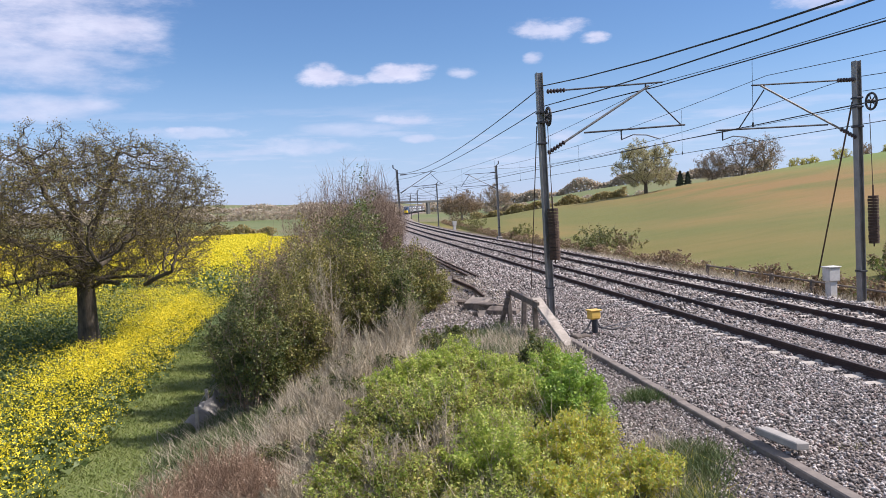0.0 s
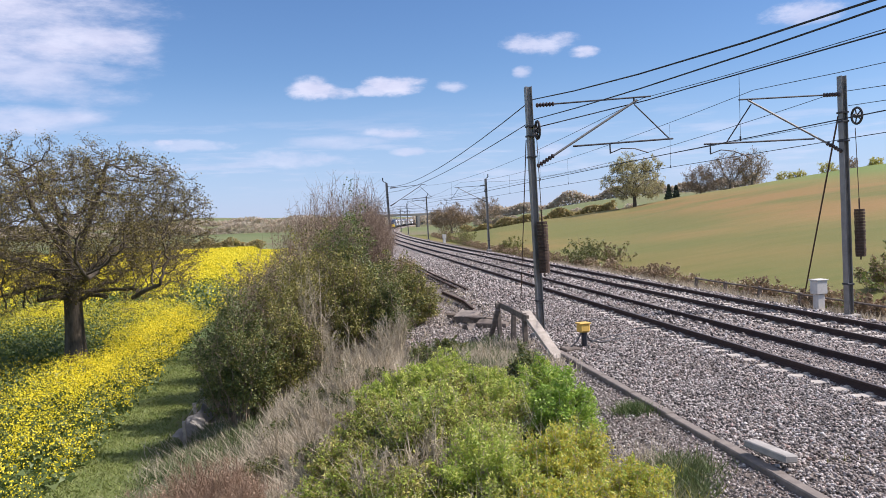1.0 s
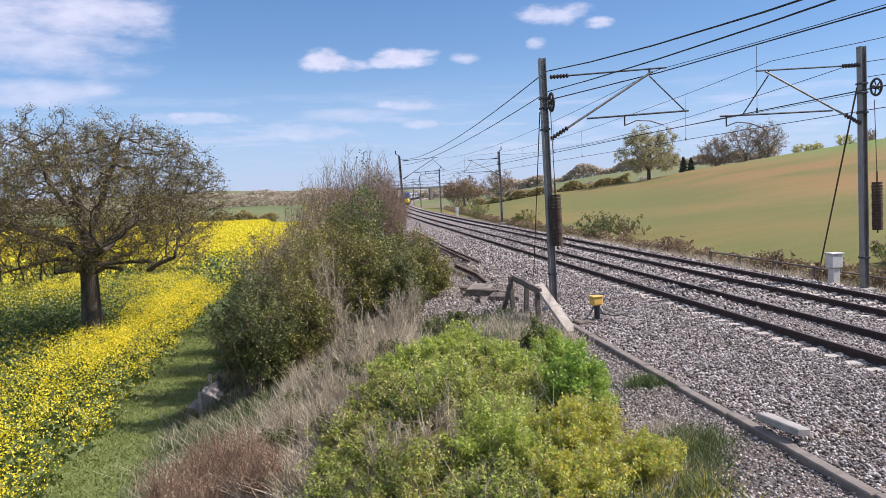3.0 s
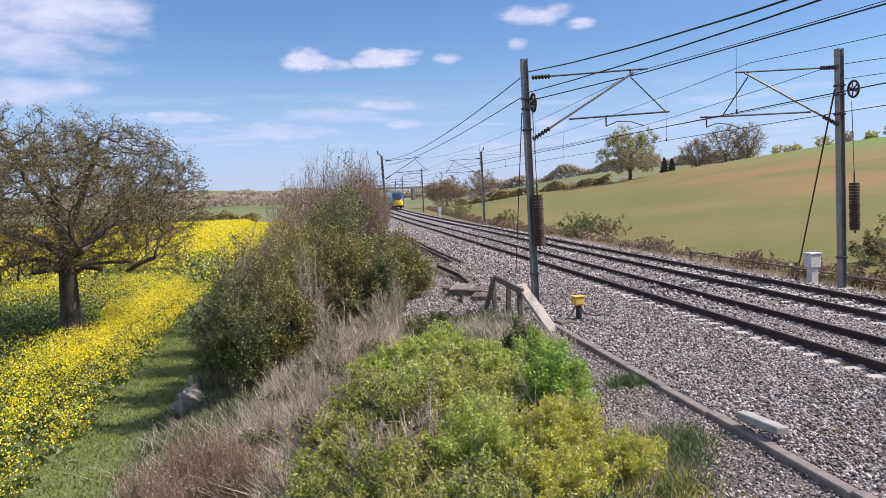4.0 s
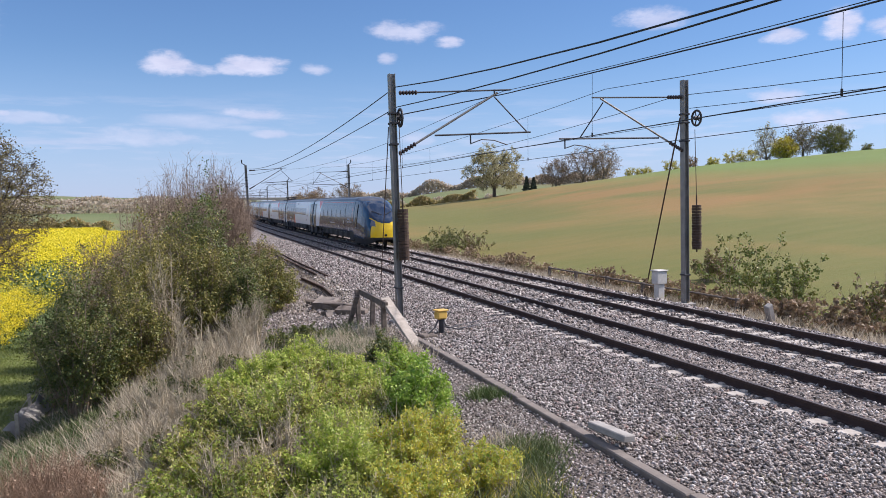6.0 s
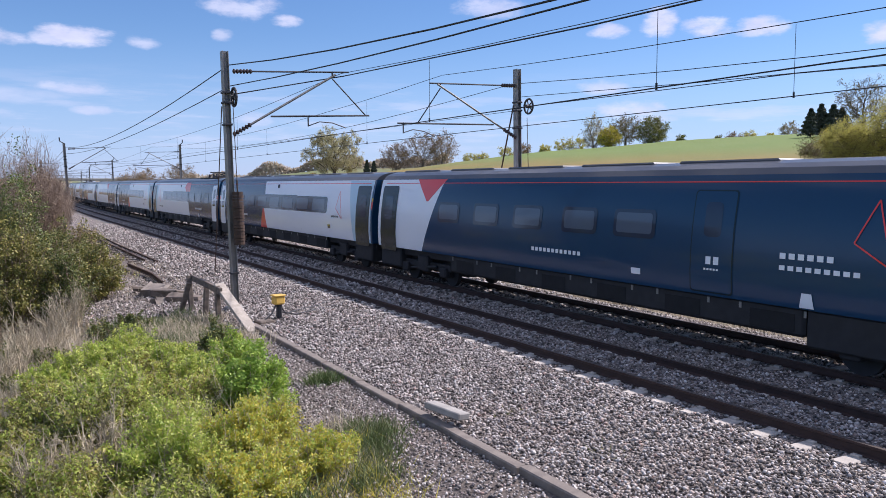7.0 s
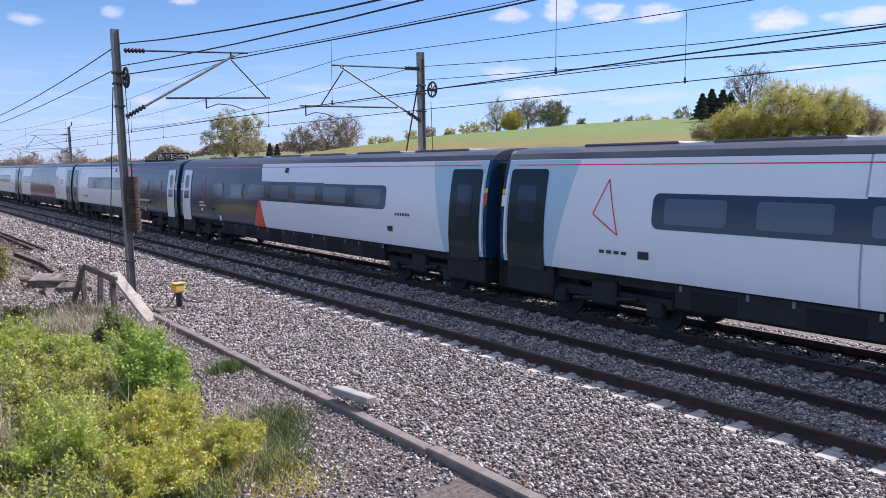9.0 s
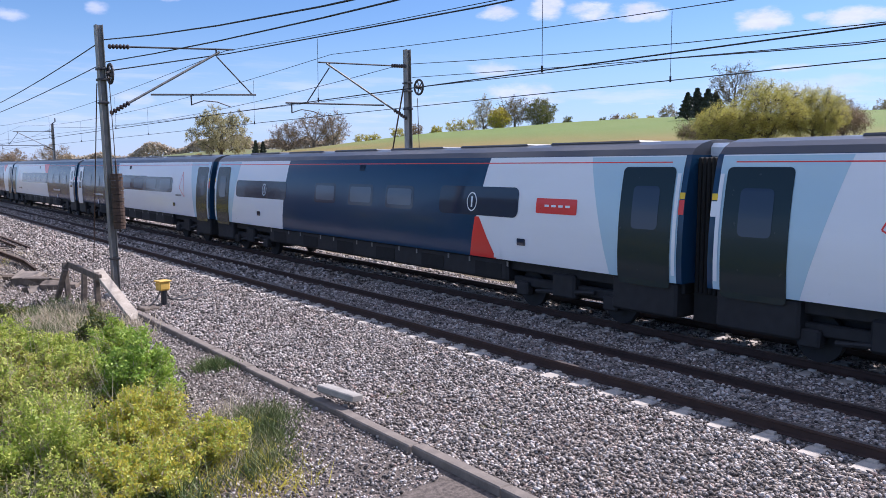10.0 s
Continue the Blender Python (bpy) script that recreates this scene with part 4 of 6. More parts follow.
def tree(label, x, y, h, cr, trunk_h, trunk_r, points=260, leaves=4000, size=0.12, leaf="oakleaf", barkmat="bark", cat="tree", group="", flare=True, minr=0.02, spray=0.5, low=0.45, sprays=3, power=0.46, limbs=(), hollow=0.45, reach=0.85, fine=0):
    """A broad tree: flared trunk, crooked limbs grown into a lumpy crown, twigs and loose leaves."""
    t = tagged(new("tree"), label, cat, group)
    t.location = (x, y, gz(x, y) - 0.1)
    cz = trunk_h + (h - trunk_h) * 0.4
    n = points
    u = RNG.normal(size=(n, 3))
    u /= np.linalg.norm(u, axis=1, keepdims=True)
    a = np.arctan2(u[:, 1], u[:, 0])
    lump = 1 + 0.12 * np.sin(a * 3 + h) * np.cos(u[:, 2] * 4) + 0.10 * np.sin(a * 5 + 2 * u[:, 2] * 3 + cr)
    r = RNG.uniform(0.1, 1, n) ** hollow * lump
    up = u[:, 2] > 0
    att = np.column_stack([u[:, 0] * r * cr, u[:, 1] * r * cr, cz + u[:, 2] * r * np.where(up, (h - cz) * 0.97, cz - trunk_h * low)])
    step = fine or max(0.22, h / 32)
    N, par = colonise(att, np.array([0, 0, -0.3]), np.array([RNG.normal(0, 0.1), RNG.normal(0, 0.1), trunk_h]), step, cr * reach, step * 1.5, limbs=limbs)
    m = len(N)
    area = np.zeros(m)
    kids = np.bincount(par[1:], minlength=m)
    area[kids == 0] = 1.0
    for i in range(m - 1, 0, -1):
        area[par[i]] += area[i]
    rad = np.maximum(minr, trunk_r * (1.1 if limbs else 0.8) * (area / area[0]) ** power)
    e = np.arange(1, m)
    e = e[N[e, 2] > trunk_h * 0.9]
    # curve each length a little by starting on the parent's own line
    P = np.stack([N[par[e]], N[e]], 1)
    R = np.stack([np.minimum(rad[par[e]], rad[e] * 1.25), rad[e]], 1)
    big = R[:, 1] > trunk_r * 0.1
    parts = []
    if big.any():
        parts.append(tubes(P[big], R[big], 6))
    parts.append(tubes(P[~big], R[~big], 3))
    tp = N[(kids == 0) | (RNG.uniform(0, 1, m) < 0.35) & (area < 6)]
    tp = tp[tp[:, 2] > trunk_h * 0.8]
    k = len(tp) * sprays
    s0 = np.repeat(tp, sprays, 0)
    d = RNG.normal(size=(k, 3)) + (s0 - np.array([0, 0, cz])) / cr * 0.8
    d /= np.linalg.norm(d, axis=1, keepdims=True)
    T = np.stack([s0, s0 + d * spray * RNG.uniform(0.4, 1.2, k)[:, None]], 1)
    parts.append(tubes(T, np.array([0.8, 0.45])[None, :] * minr * np.ones((k, 1)), 3))
    vs, qs, c0 = [], [], 0
    for v, q in parts:
        vs.append(v)
        qs.append(q + c0)
        c0 += len(v)
    link("branchwork", array_mesh("branchwork", np.concatenate(vs), np.concatenate(qs), [M[barkmat]], smooth=True), t, "crooked limbs and twigs")
    zs = np.linspace(-0.3, trunk_h + 0.1, 14)
    tr = trunk_r * (1 - 0.22 * np.clip(zs / trunk_h, 0, 1) + (1.0 * np.exp(-np.clip(zs + 0.1, 0, 9) / 0.55) if flare else 0))
    tx, ty = np.interp(zs, N[:, 2][:3], N[:, 0][:3]), zs * 0
    tv, tq = tubes(np.stack([tx, ty, zs], 1)[None], tr[None], 14)
    a = np.arctan2(tv[:, 1], tv[:, 0])
    tv[:, :2] *= (1 + 0.09 * np.sin(a * 5 + 1) + 0.05 * np.sin(a * 9))[:, None]
    link("trunk", array_mesh("trunk", tv, tq, [M[barkmat]], smooth=True), t, "thick furrowed trunk")
    if leaves:
        c = T[RNG.integers(0, k, leaves), 1] + RNG.normal(0, spray * 0.22, (leaves, 3))
        loose("crown", leaves_at(c, size), [M[leaf]], t, "small spring leaves")
    return t


def conifer(label, x, y, h, r):
    t = tagged(new("conifer"), label, "tree", "dark conifers on the skyline")
    t.location = (x, y, gz(x, y) - 0.2)
    bm = bmesh.new()
    rod(bm, (0, 0, 0), (0, 0, h), 0.18, 0.02)
    part("trunk", bm, M["bark"], t)
    n = 5000
    u = RNG.uniform(0, 1, n) ** 0.7
    a = RNG.uniform(0, 2 * np.pi, n)
    rr = r * (1 - u * 0.93) * np.sqrt(RNG.uniform(0.2, 1, n)) * (1 + 0.25 * np.sin(u * 40) + 0.2 * np.sin(a * 5))
    c = np.column_stack([rr * np.cos(a), rr * np.sin(a), 0.6 + u * (h - 0.6)])
    loose("crown", leaves_at(c, 0.32), [M["coniferleaf"]], t)


M["coniferleaf"] = leafy("conifer_leaf", (0.045, 0.06, 0.04), (0.07, 0.085, 0.055), (0.10, 0.11, 0.075), through=0.0)
M["willowleaf"] = leafy("willow_leaf", (0.40, 0.39, 0.07), (0.50, 0.47, 0.10), (0.58, 0.52, 0.16), through=0.5)
M["blossom"] = leafy("pale_spring_leaf", (0.46, 0.42, 0.24), (0.60, 0.55, 0.38), (0.34, 0.33, 0.14), through=0.4)
M["goldleaf"] = leafy("gold_leaf", (0.55, 0.45, 0.03), (0.66, 0.53, 0.05), (0.44, 0.42, 0.05))
M["browntwig"] = leafy("brown_twig", (0.27, 0.18, 0.11), (0.38, 0.27, 0.17), (0.28, 0.22, 0.11))


def polar(az, d):
    a = radians(az)
    return d * math.sin(a), d * math.cos(a)


def woods():
    # the old oak in the crop
    limbs = []
    for az, rise, length, down in ((0, 4, 6.3, 1), (38, 32, 6.2, 0), (80, 14, 6.0, 1), (120, 42, 6.4, 0), (165, 8, 6.2, 1), (200, 34, 6.6, 0), (240, 12, 5.6, 2), (285, 30, 6.2, 0), (325, 10, 6.0, 2), (20, 62, 6.8, 0), (150, 66, 7.0, 0), (265, 60, 6.6, 0)):
        p, line = np.array([0.0, 0.0, 4.2 - 0.35 * down]), []
        a, e = radians(az), radians(rise + 16)
        for i in range(int(length / 0.36)):
            a += RNG.normal(0, 0.2)
            e += RNG.normal(0, 0.17) - 0.018 + (radians(rise) - e) * 0.12
            p = p + 0.36 * np.array([math.cos(a) * math.cos(e), math.sin(a) * math.cos(e), math.sin(e)])
            line.append(p)
        limbs.append((down, line))
    tree("old spreading oak with first bronze leaves standing in the yellow crop", -12.5, 41.1, 11.2, 6.9, 4.2, 0.47, points=6500, leaves=68000, size=0.052, leaf="oakleaf", spray=0.42, minr=0.011, low=0.85, sprays=8, power=0.5, limbs=limbs, hollow=0.32, reach=0.26, fine=0.26)
    # trees along the hill
    for az, d, h, cr, th, lf, bk, n, lab in (
            (21.9, 186, 12.2, 6.6, 2.6, "blossom", "bark", 9000, "broad tree in pale spring leaf at the field edge"),
            (26.3, 212, 8.0, 4.2, 1.5, "browntwig", "twig", 2500, "bare brown tree behind the hill crest"), (28.2, 212, 10.5, 5.0, 2.0, "browntwig", "twig", 2200, "tall bare tree behind the hill crest"),
            (29.6, 210, 9.5, 4.2, 2.0, "browntwig", "twig", 2200, "bare tree with reddish twigs on the crest"),
            (8.9, 205, 7.6, 5.2, 1.6, "browntwig", "bark", 6500, "round russet tree in the meadow corner"), (11.4, 320, 12.0, 6.5, 2.0, "browntwig", "bark", 5000, "round brown tree beyond the meadow"),
            (40.3, 205, 9.0, 2.8, 1.5, "blossom", "twig", 900, "slender bare tree on the skyline"), (41.4, 202, 5.2, 2.6, 0.8, "goldleaf", "bark", 5000, "golden yellow bushy tree on the skyline"),
            (42.5, 206, 8.6, 4.3, 2.4, "oakleaf", "bark", 2500, "round crowned tree on the skyline"), (44.3, 203, 7.2, 3.6, 0.9, "oliveleaf", "bark", 6000, "dense green tree on the skyline"),
            (57.3, 176, 11.5, 5.4, 2.6, "oakleaf", "bark", 2000, "tall bare tree behind the willows"),
            (56.8, 98, 4.2, 3.0, 0.6, "willowleaf", "bark", 12000, "yellow-green willow in spring leaf on the slope"), (59.4, 100, 7.0, 4.4, 0.8, "willowleaf", "bark", 20000, "large yellow-green willow on the slope"),
            (62.2, 102, 6.0, 3.2, 0.7, "willowleaf", "bark", 12000, "rounded yellow-green willow on the slope"), (63.9, 106, 3.6, 2.8, 0.6, "browntwig", "twig", 6000, "brown budding thicket beside the willows"),
            (55.2, 104, 2.6, 2.6, 0.5, "oliveleaf", "twig", 5000, "low olive thicket beside the willows"), (63.6, 230, 7.0, 3.4, 1.6, "browntwig", "twig", 1200, "bare tree beyond the slope")):
        px, py = polar(az, d)
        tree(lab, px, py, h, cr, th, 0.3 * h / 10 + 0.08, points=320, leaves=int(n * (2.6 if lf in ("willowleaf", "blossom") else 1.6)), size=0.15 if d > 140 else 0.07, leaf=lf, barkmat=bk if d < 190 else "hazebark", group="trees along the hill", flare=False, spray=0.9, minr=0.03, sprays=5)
    for az, d, h, r in ((54.3, 172, 5.6, 2.1), (54.9, 174, 6.4, 2.3), (55.6, 173, 6.2, 2.2), (56.1, 176, 5.6, 2.0), (24.2, 260, 7, 1.6), (24.7, 262, 6.4, 1.6)):
        conifer("dark evergreen conifer on the skyline", *polar(az, d), h, r)
    for az in (31.6, 32.5, 34.2, 35.4, 36.9, 38.2, 39.2, 46.2, 47.6, 48.6, 49.6, 50.6, 51.9, 53.0, 66.0, 67.5):
        d = RNG.uniform(203, 225)
        h = RNG.uniform(2.2, 4.6)
        tree("small round hedgerow tree on the skyline", *polar(az, d), h, h * 0.52, h * 0.2, 0.14, points=90, leaves=1500, size=0.16, leaf=RNG.choice(["browntwig", "oliveleaf", "willowleaf", "farwood"]), barkmat="twig", group="small trees on the skyline", flare=False, spray=0.6, minr=0.03)


def hedge(label, path, h, w, n, mat, size=0.5):
    """A far hedgerow or wood edge as loose foliage along a plan line."""
    p = np.array(path, dtype=float)
    seg = np.linalg.norm(np.diff(p, axis=0), axis=1)
    cum = np.concatenate([[0], np.cumsum(seg)])
    t = RNG.uniform(0, cum[-1], n)
    x, y = np.interp(t, cum, p[:, 0]), np.interp(t, cum, p[:, 1])
    lump = 0.62 + 0.38 * np.sin(t / (w * 2.1) + 1.7 * np.sin(t / (w * 5.3))) * np.sin(t / (w * 0.9) + 2)
    z = RNG.uniform(0, 1, n) ** 0.8
    r = w * np.sqrt(1 - 0.8 * z) * RNG.normal(0, 0.5, n)
    a = RNG.uniform(0, 2 * np.pi, n)
    c = np.column_stack([x + r * np.cos(a), y + r * np.sin(a), 0 * x])
    c[:, 2] = ground(c[:, 0], c[:, 1]) + z * h * lump
    tagged(loose("hedgerow", leaves_at(c, size), [M[mat]], None), label, "hedgerow", kind="stuff")


def line_polar(*ad):
    return [polar(a, d) for a, d in ad]


def far_land():
    hedge("hedge of olive and brown bushes along the field bottom", line_polar((9.6, 200), (13, 196), (17, 194), (20.5, 192)), 2.5, 1.5, 8000, "hedgeleaf", 0.3)
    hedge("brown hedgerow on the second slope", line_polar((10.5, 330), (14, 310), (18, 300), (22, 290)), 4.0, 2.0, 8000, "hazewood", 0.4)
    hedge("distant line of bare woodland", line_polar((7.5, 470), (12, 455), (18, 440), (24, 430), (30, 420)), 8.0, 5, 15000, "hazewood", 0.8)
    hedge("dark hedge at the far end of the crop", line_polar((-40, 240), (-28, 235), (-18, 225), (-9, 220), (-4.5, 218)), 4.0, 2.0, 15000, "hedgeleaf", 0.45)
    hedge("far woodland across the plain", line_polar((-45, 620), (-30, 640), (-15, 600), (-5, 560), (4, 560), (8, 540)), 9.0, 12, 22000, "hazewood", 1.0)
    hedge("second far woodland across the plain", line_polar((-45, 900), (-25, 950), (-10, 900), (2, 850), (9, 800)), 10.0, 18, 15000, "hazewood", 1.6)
    hedge("brambly scrub along the far side of the line", [(19.0, 14), (19.3, 30), (19.2, 60), (19.8, 100), (22, 140), (25, 190)], 1.0, 0.8, 30000, "browntwig", 0.09)
    hedge("low green weeds along the far side of the line", [(19.4, 14), (19.6, 40), (19.8, 90), (22, 150)], 0.6, 0.8, 9000, "grass", 0.09)
    hedge("dark rough scrub in a dip of the sown field", line_polar((49.3, 57), (52, 55), (55, 54), (60, 54)), 0.35, 1.3, 6000, "oliveleaf", 0.12)
    hedge("dry grass round the dip in the field", line_polar((50, 53), (55, 51.5), (60, 52)), 0.5, 1.0, 5000, "straw", 0.1)
    hedge("scrub on the bank beyond the masts", [(3.2, 80), (4.5, 130), (7, 190), (13, 260)], 3.5, 1.6, 14000, "browntwig", 0.22)


def bank_bushes():
    bare = "leafless grey-brown thicket of thin upright stems on the bank"
    for x, y, r, h in ((0.3, 44, 2.4, 7.2), (-1.7, 41, 2.1, 6.1), (1.8, 52, 2.4, 7.2), (3.3, 62, 2.3, 6.6), (-0.9, 49, 2.4, 6.8), (4.4, 72, 2.0, 5.6), (-2.6, 36, 1.7, 4.8), (2.4, 45, 2.0, 5.6)):
        shrub(bare, x, y, r, r, h * 0.94, stems=170, twigs=34, leaves=1500, size=0.05, leaf=("browntwig",), thick=0.021, group="bare thickets on the bank")
    for x, y, r, h, lf, lab, n in (
            (2.4, 33.5, 1.7, 2.6, ("budleaf", "darkleaf", "oliveleaf"), "olive green bush coming into leaf on the bank", 14000), (0.6, 29.4, 1.5, 4.9, ("tuftleaf", "grass", "darkleaf"), "ivy-green bush with bright upper leaves", 17000),
            (3.4, 37, 1.5, 2.2, ("budleaf", "browntwig"), "brownish olive bush on the bank", 7000), (-1.0, 27.4, 2.0, 4.4, ("budleaf",), "olive budding bush with pale branches", 12000),
            (2.0, 29.6, 1.6, 2.7, ("oliveleaf", "darkleaf", "budleaf"), "dense olive bush beside the old siding", 14000), (3.2, 30.4, 1.3, 2.1, ("oliveleaf", "budleaf"), "rounded olive bush at the edge of the gravel", 10000),
            (-2.7, 24.6, 1.5, 3.7, ("darkleaf", "oliveleaf"), "dark green small-leaved bush at the foot of the bank", 15000), (0.7, 27.2, 1.5, 3.6, ("oliveleaf", "budleaf"), "broad olive bush on the bank slope", 12000),
            (-1.3, 25.2, 1.4, 3.0, ("budleaf", "oliveleaf"), "olive green bush on the bank slope", 10000), (-3.6, 28, 1.5, 3.6, ("darkleaf",), "dark leafy bush above the grass track", 13000), (-3.2, 32, 1.8, 4.6, ("oliveleaf", "browntwig"), "tall brownish bush above the grass track", 11000),
            (1.9, 27.0, 1.2, 2.4, ("darkleaf", "oliveleaf"), "thin olive bush with bare twigs", 7000), (-0.2, 28.6, 1.5, 4.3, ("budleaf", "oliveleaf"), "budding olive bush between the thickets", 10000), (-0.6, 32.5, 2.0, 5.4, ("oliveleaf", "browntwig"), "tall olive bush half hidden in bare stems", 12000)):
        shrub(lab, x, y, r, r, h, stems=80, twigs=18, leaves=int(n * 1.9), size=0.044, leaf=lf, thick=0.017, twig="twig_pale" if lf == ("budleaf",) else "twig", low=0.05)
    for x, y, r, h in ((1.9, 23.6, 1.1, 1.5), (1.0, 21.8, 1.1, 1.3), (-0.6, 26.0, 1.2, 3.4), (0.3, 20.6, 1.0, 1.2), (1.6, 24.6, 0.9, 1.3), (-0.6, 19.4, 1.0, 1.0), (0.2, 23.2, 1.0, 1.7), (0.1, 18.0, 0.9, 0.9), (-0.5, 16.6, 0.9, 0.9), (-0.2, 14.9, 0.9, 0.8), (-1.2, 17.6, 0.9, 0.8), (-0.9, 13.6, 0.8, 0.8), (1.5, 12.5, 0.8, 1.05), (0.7, 12.6, 0.8, 0.9)):
        shrub("dead bush of pale bare branches on the bank", x, y, r, r, h, stems=34, twigs=22, leaves=0, twig="twig_pale", thick=0.022, group="dead bushes")
    for x, y, r, h in ((0.5, 22.4, 0.8, 0.6), (-0.4, 21.2, 0.9, 0.7), (-1.2, 19.8, 0.8, 0.6), (1.2, 21.0, 0.7, 0.5), (0.2, 19.6, 0.7, 0.5), (2.6, 22.6, 0.8, 0.5), (3.4, 23.6, 0.8, 0.45), (-1.5, 17.0, 0.8, 0.5), (-0.2, 16.2, 0.7, 0.5)):
        shrub("low green growth among dry grass on the bank", x, y, r, r, h, stems=40, twigs=12, leaves=2600, size=0.036, leaf=("darkleaf", "oliveleaf"), thick=0.01, group="low growth on the bank")
    bright = "bright yellow-green bush in fresh leaf near the ballast"
    for x, y, r, h, lf, n in ((1.4, 18.4, 1.1, 1.25, ("brightleaf",), 5000), (2.6, 18.9, 1.2, 1.6, ("brightleaf",), 5000), (3.5, 17.6, 0.9, 0.9, ("brightleaf",), 4000), (3.95, 13.4, 0.78, 1.05, ("freshleaf",), 9000), (4.25, 16.0, 0.7, 0.85, ("brightleaf", "freshleaf"), 5000), (4.6, 18.6, 0.6, 0.7, ("tuftleaf", "oliveleaf"), 2500),
                              (2.3, 16.2, 1.2, 1.45, ("brightleaf", "budleaf"), 7000), (0.9, 15.6, 1.0, 1.0, ("brightleaf", "oliveleaf", "budleaf"), 5500), (1.5, 13.7, 1.1, 1.15, ("brightleaf", "budleaf", "oliveleaf"), 5000), (2.7, 14.0, 0.95, 1.0, ("brightleaf", "budleaf"), 6000),
                              (0.2, 13.2, 1.1, 0.85, ("brightleaf", "budleaf"), 5000), (0.1, 14.8, 1.0, 0.8, ("brightleaf", "budleaf"), 4000), (0.9, 17.2, 1.0, 0.9, ("brightleaf", "budleaf"), 4000), (-0.3, 11.6, 1.0, 0.8, ("brightleaf", "oliveleaf"), 4000), (2.3, 11.6, 1.2, 0.95, ("brightleaf",), 5500), (3.5, 11.8, 1.0, 0.85, ("yellowleaf", "brightleaf"), 4500), (0.8, 11.2, 1.2, 0.95, ("brightleaf", "budleaf"), 5000),
                              (3.0, 9.9, 1.0, 0.6, ("brightleaf", "yellowleaf"), 3500), (1.8, 9.6, 1.0, 0.8, ("brightleaf", "oliveleaf"), 3500), (4.0, 10.4, 0.7, 0.5, ("yellowleaf", "brightleaf"), 3000), (-1.0, 11.6, 1.0, 0.9, ("oliveleaf", "straw"), 3000), (3.4, 15.4, 0.9, 0.8, ("brightleaf",), 3500), (1.9, 15.0, 0.9, 1.2, ("brightleaf",), 3000), (3.7, 12.2, 0.7, 0.55, ("brightleaf", "yellowleaf"), 3000), (2.4, 12.8, 0.9, 0.9, ("brightleaf",), 3000)):
        h *= 1.0 if x > 3.9 else 0.9 if y < 15.5 else 0.58
        shrub(bright if lf[0] == "brightleaf" else "yellowing low bush beside the ballast", x, y, r, r, h, stems=85, twigs=20, leaves=int(n * 3.4), size=0.029 if y > 13 else 0.024, leaf=lf, twig="twig_pale", thick=0.012, long=2.4, group="fresh green bushes")
    for x, y, r, h in ((-2.9, 17.0, 1.1, 1.2), (-3.5, 15.8, 1.1, 1.2), (-2.2, 15.9, 1.0, 1.1), (-2.9, 14.6, 1.1, 1.1), (-1.6, 14.7, 0.9, 0.9)):
        shrub("red-brown bramble tangle on the bank", x, y, r, r, h, stems=170, twigs=18, leaves=900, size=0.028, leaf=("russet",), twig="russet", thick=0.011, group="bramble tangles")
    for x, y, r, h, lf in ((22.3, 27.5, 2.4, 2.7, ("grass", "oliveleaf")), (21.4, 24.0, 2.0, 1.9, ("grass", "oliveleaf")), (21.0, 19.6, 1.6, 1.7, ("browntwig", "oliveleaf")), (20.0, 16.6, 1.5, 1.3, ("browntwig",)), (19.2, 21.5, 1.3, 0.9, ("browntwig",)), (19.3, 19.0, 1.3, 0.9, ("browntwig",)), (19.0, 25.5, 1.2, 0.8, ("browntwig",)), (19.1, 29, 1.2, 0.9, ("browntwig",)), (23.8, 31.5, 1.6, 1.4, ("oliveleaf", "browntwig")),
                           (19.8, 59, 2.4, 2.5, ("oliveleaf", "darkleaf")), (22.3, 60, 2.0, 1.8, ("oliveleaf", "browntwig")), (21.2, 64, 2.2, 1.7, ("oliveleaf",)), (20.5, 88, 2.2, 2.2, ("oliveleaf",)), (19.6, 45, 1.4, 0.9, ("browntwig",)), (19.2, 33, 1.4, 0.9, ("browntwig",)),
                           (19.0, 23, 1.2, 0.8, ("browntwig",)), (20.5, 118, 2.4, 3.0, ("oliveleaf",)), (20.8, 138, 2.4, 3.2, ("oliveleaf", "browntwig"))):
        shrub("straggling lineside bush with sparse spring leaves", x, y, r, r, h, stems=45, twigs=7, leaves=2000, size=0.075, leaf=lf, thick=0.014, group="lineside bushes by the field")


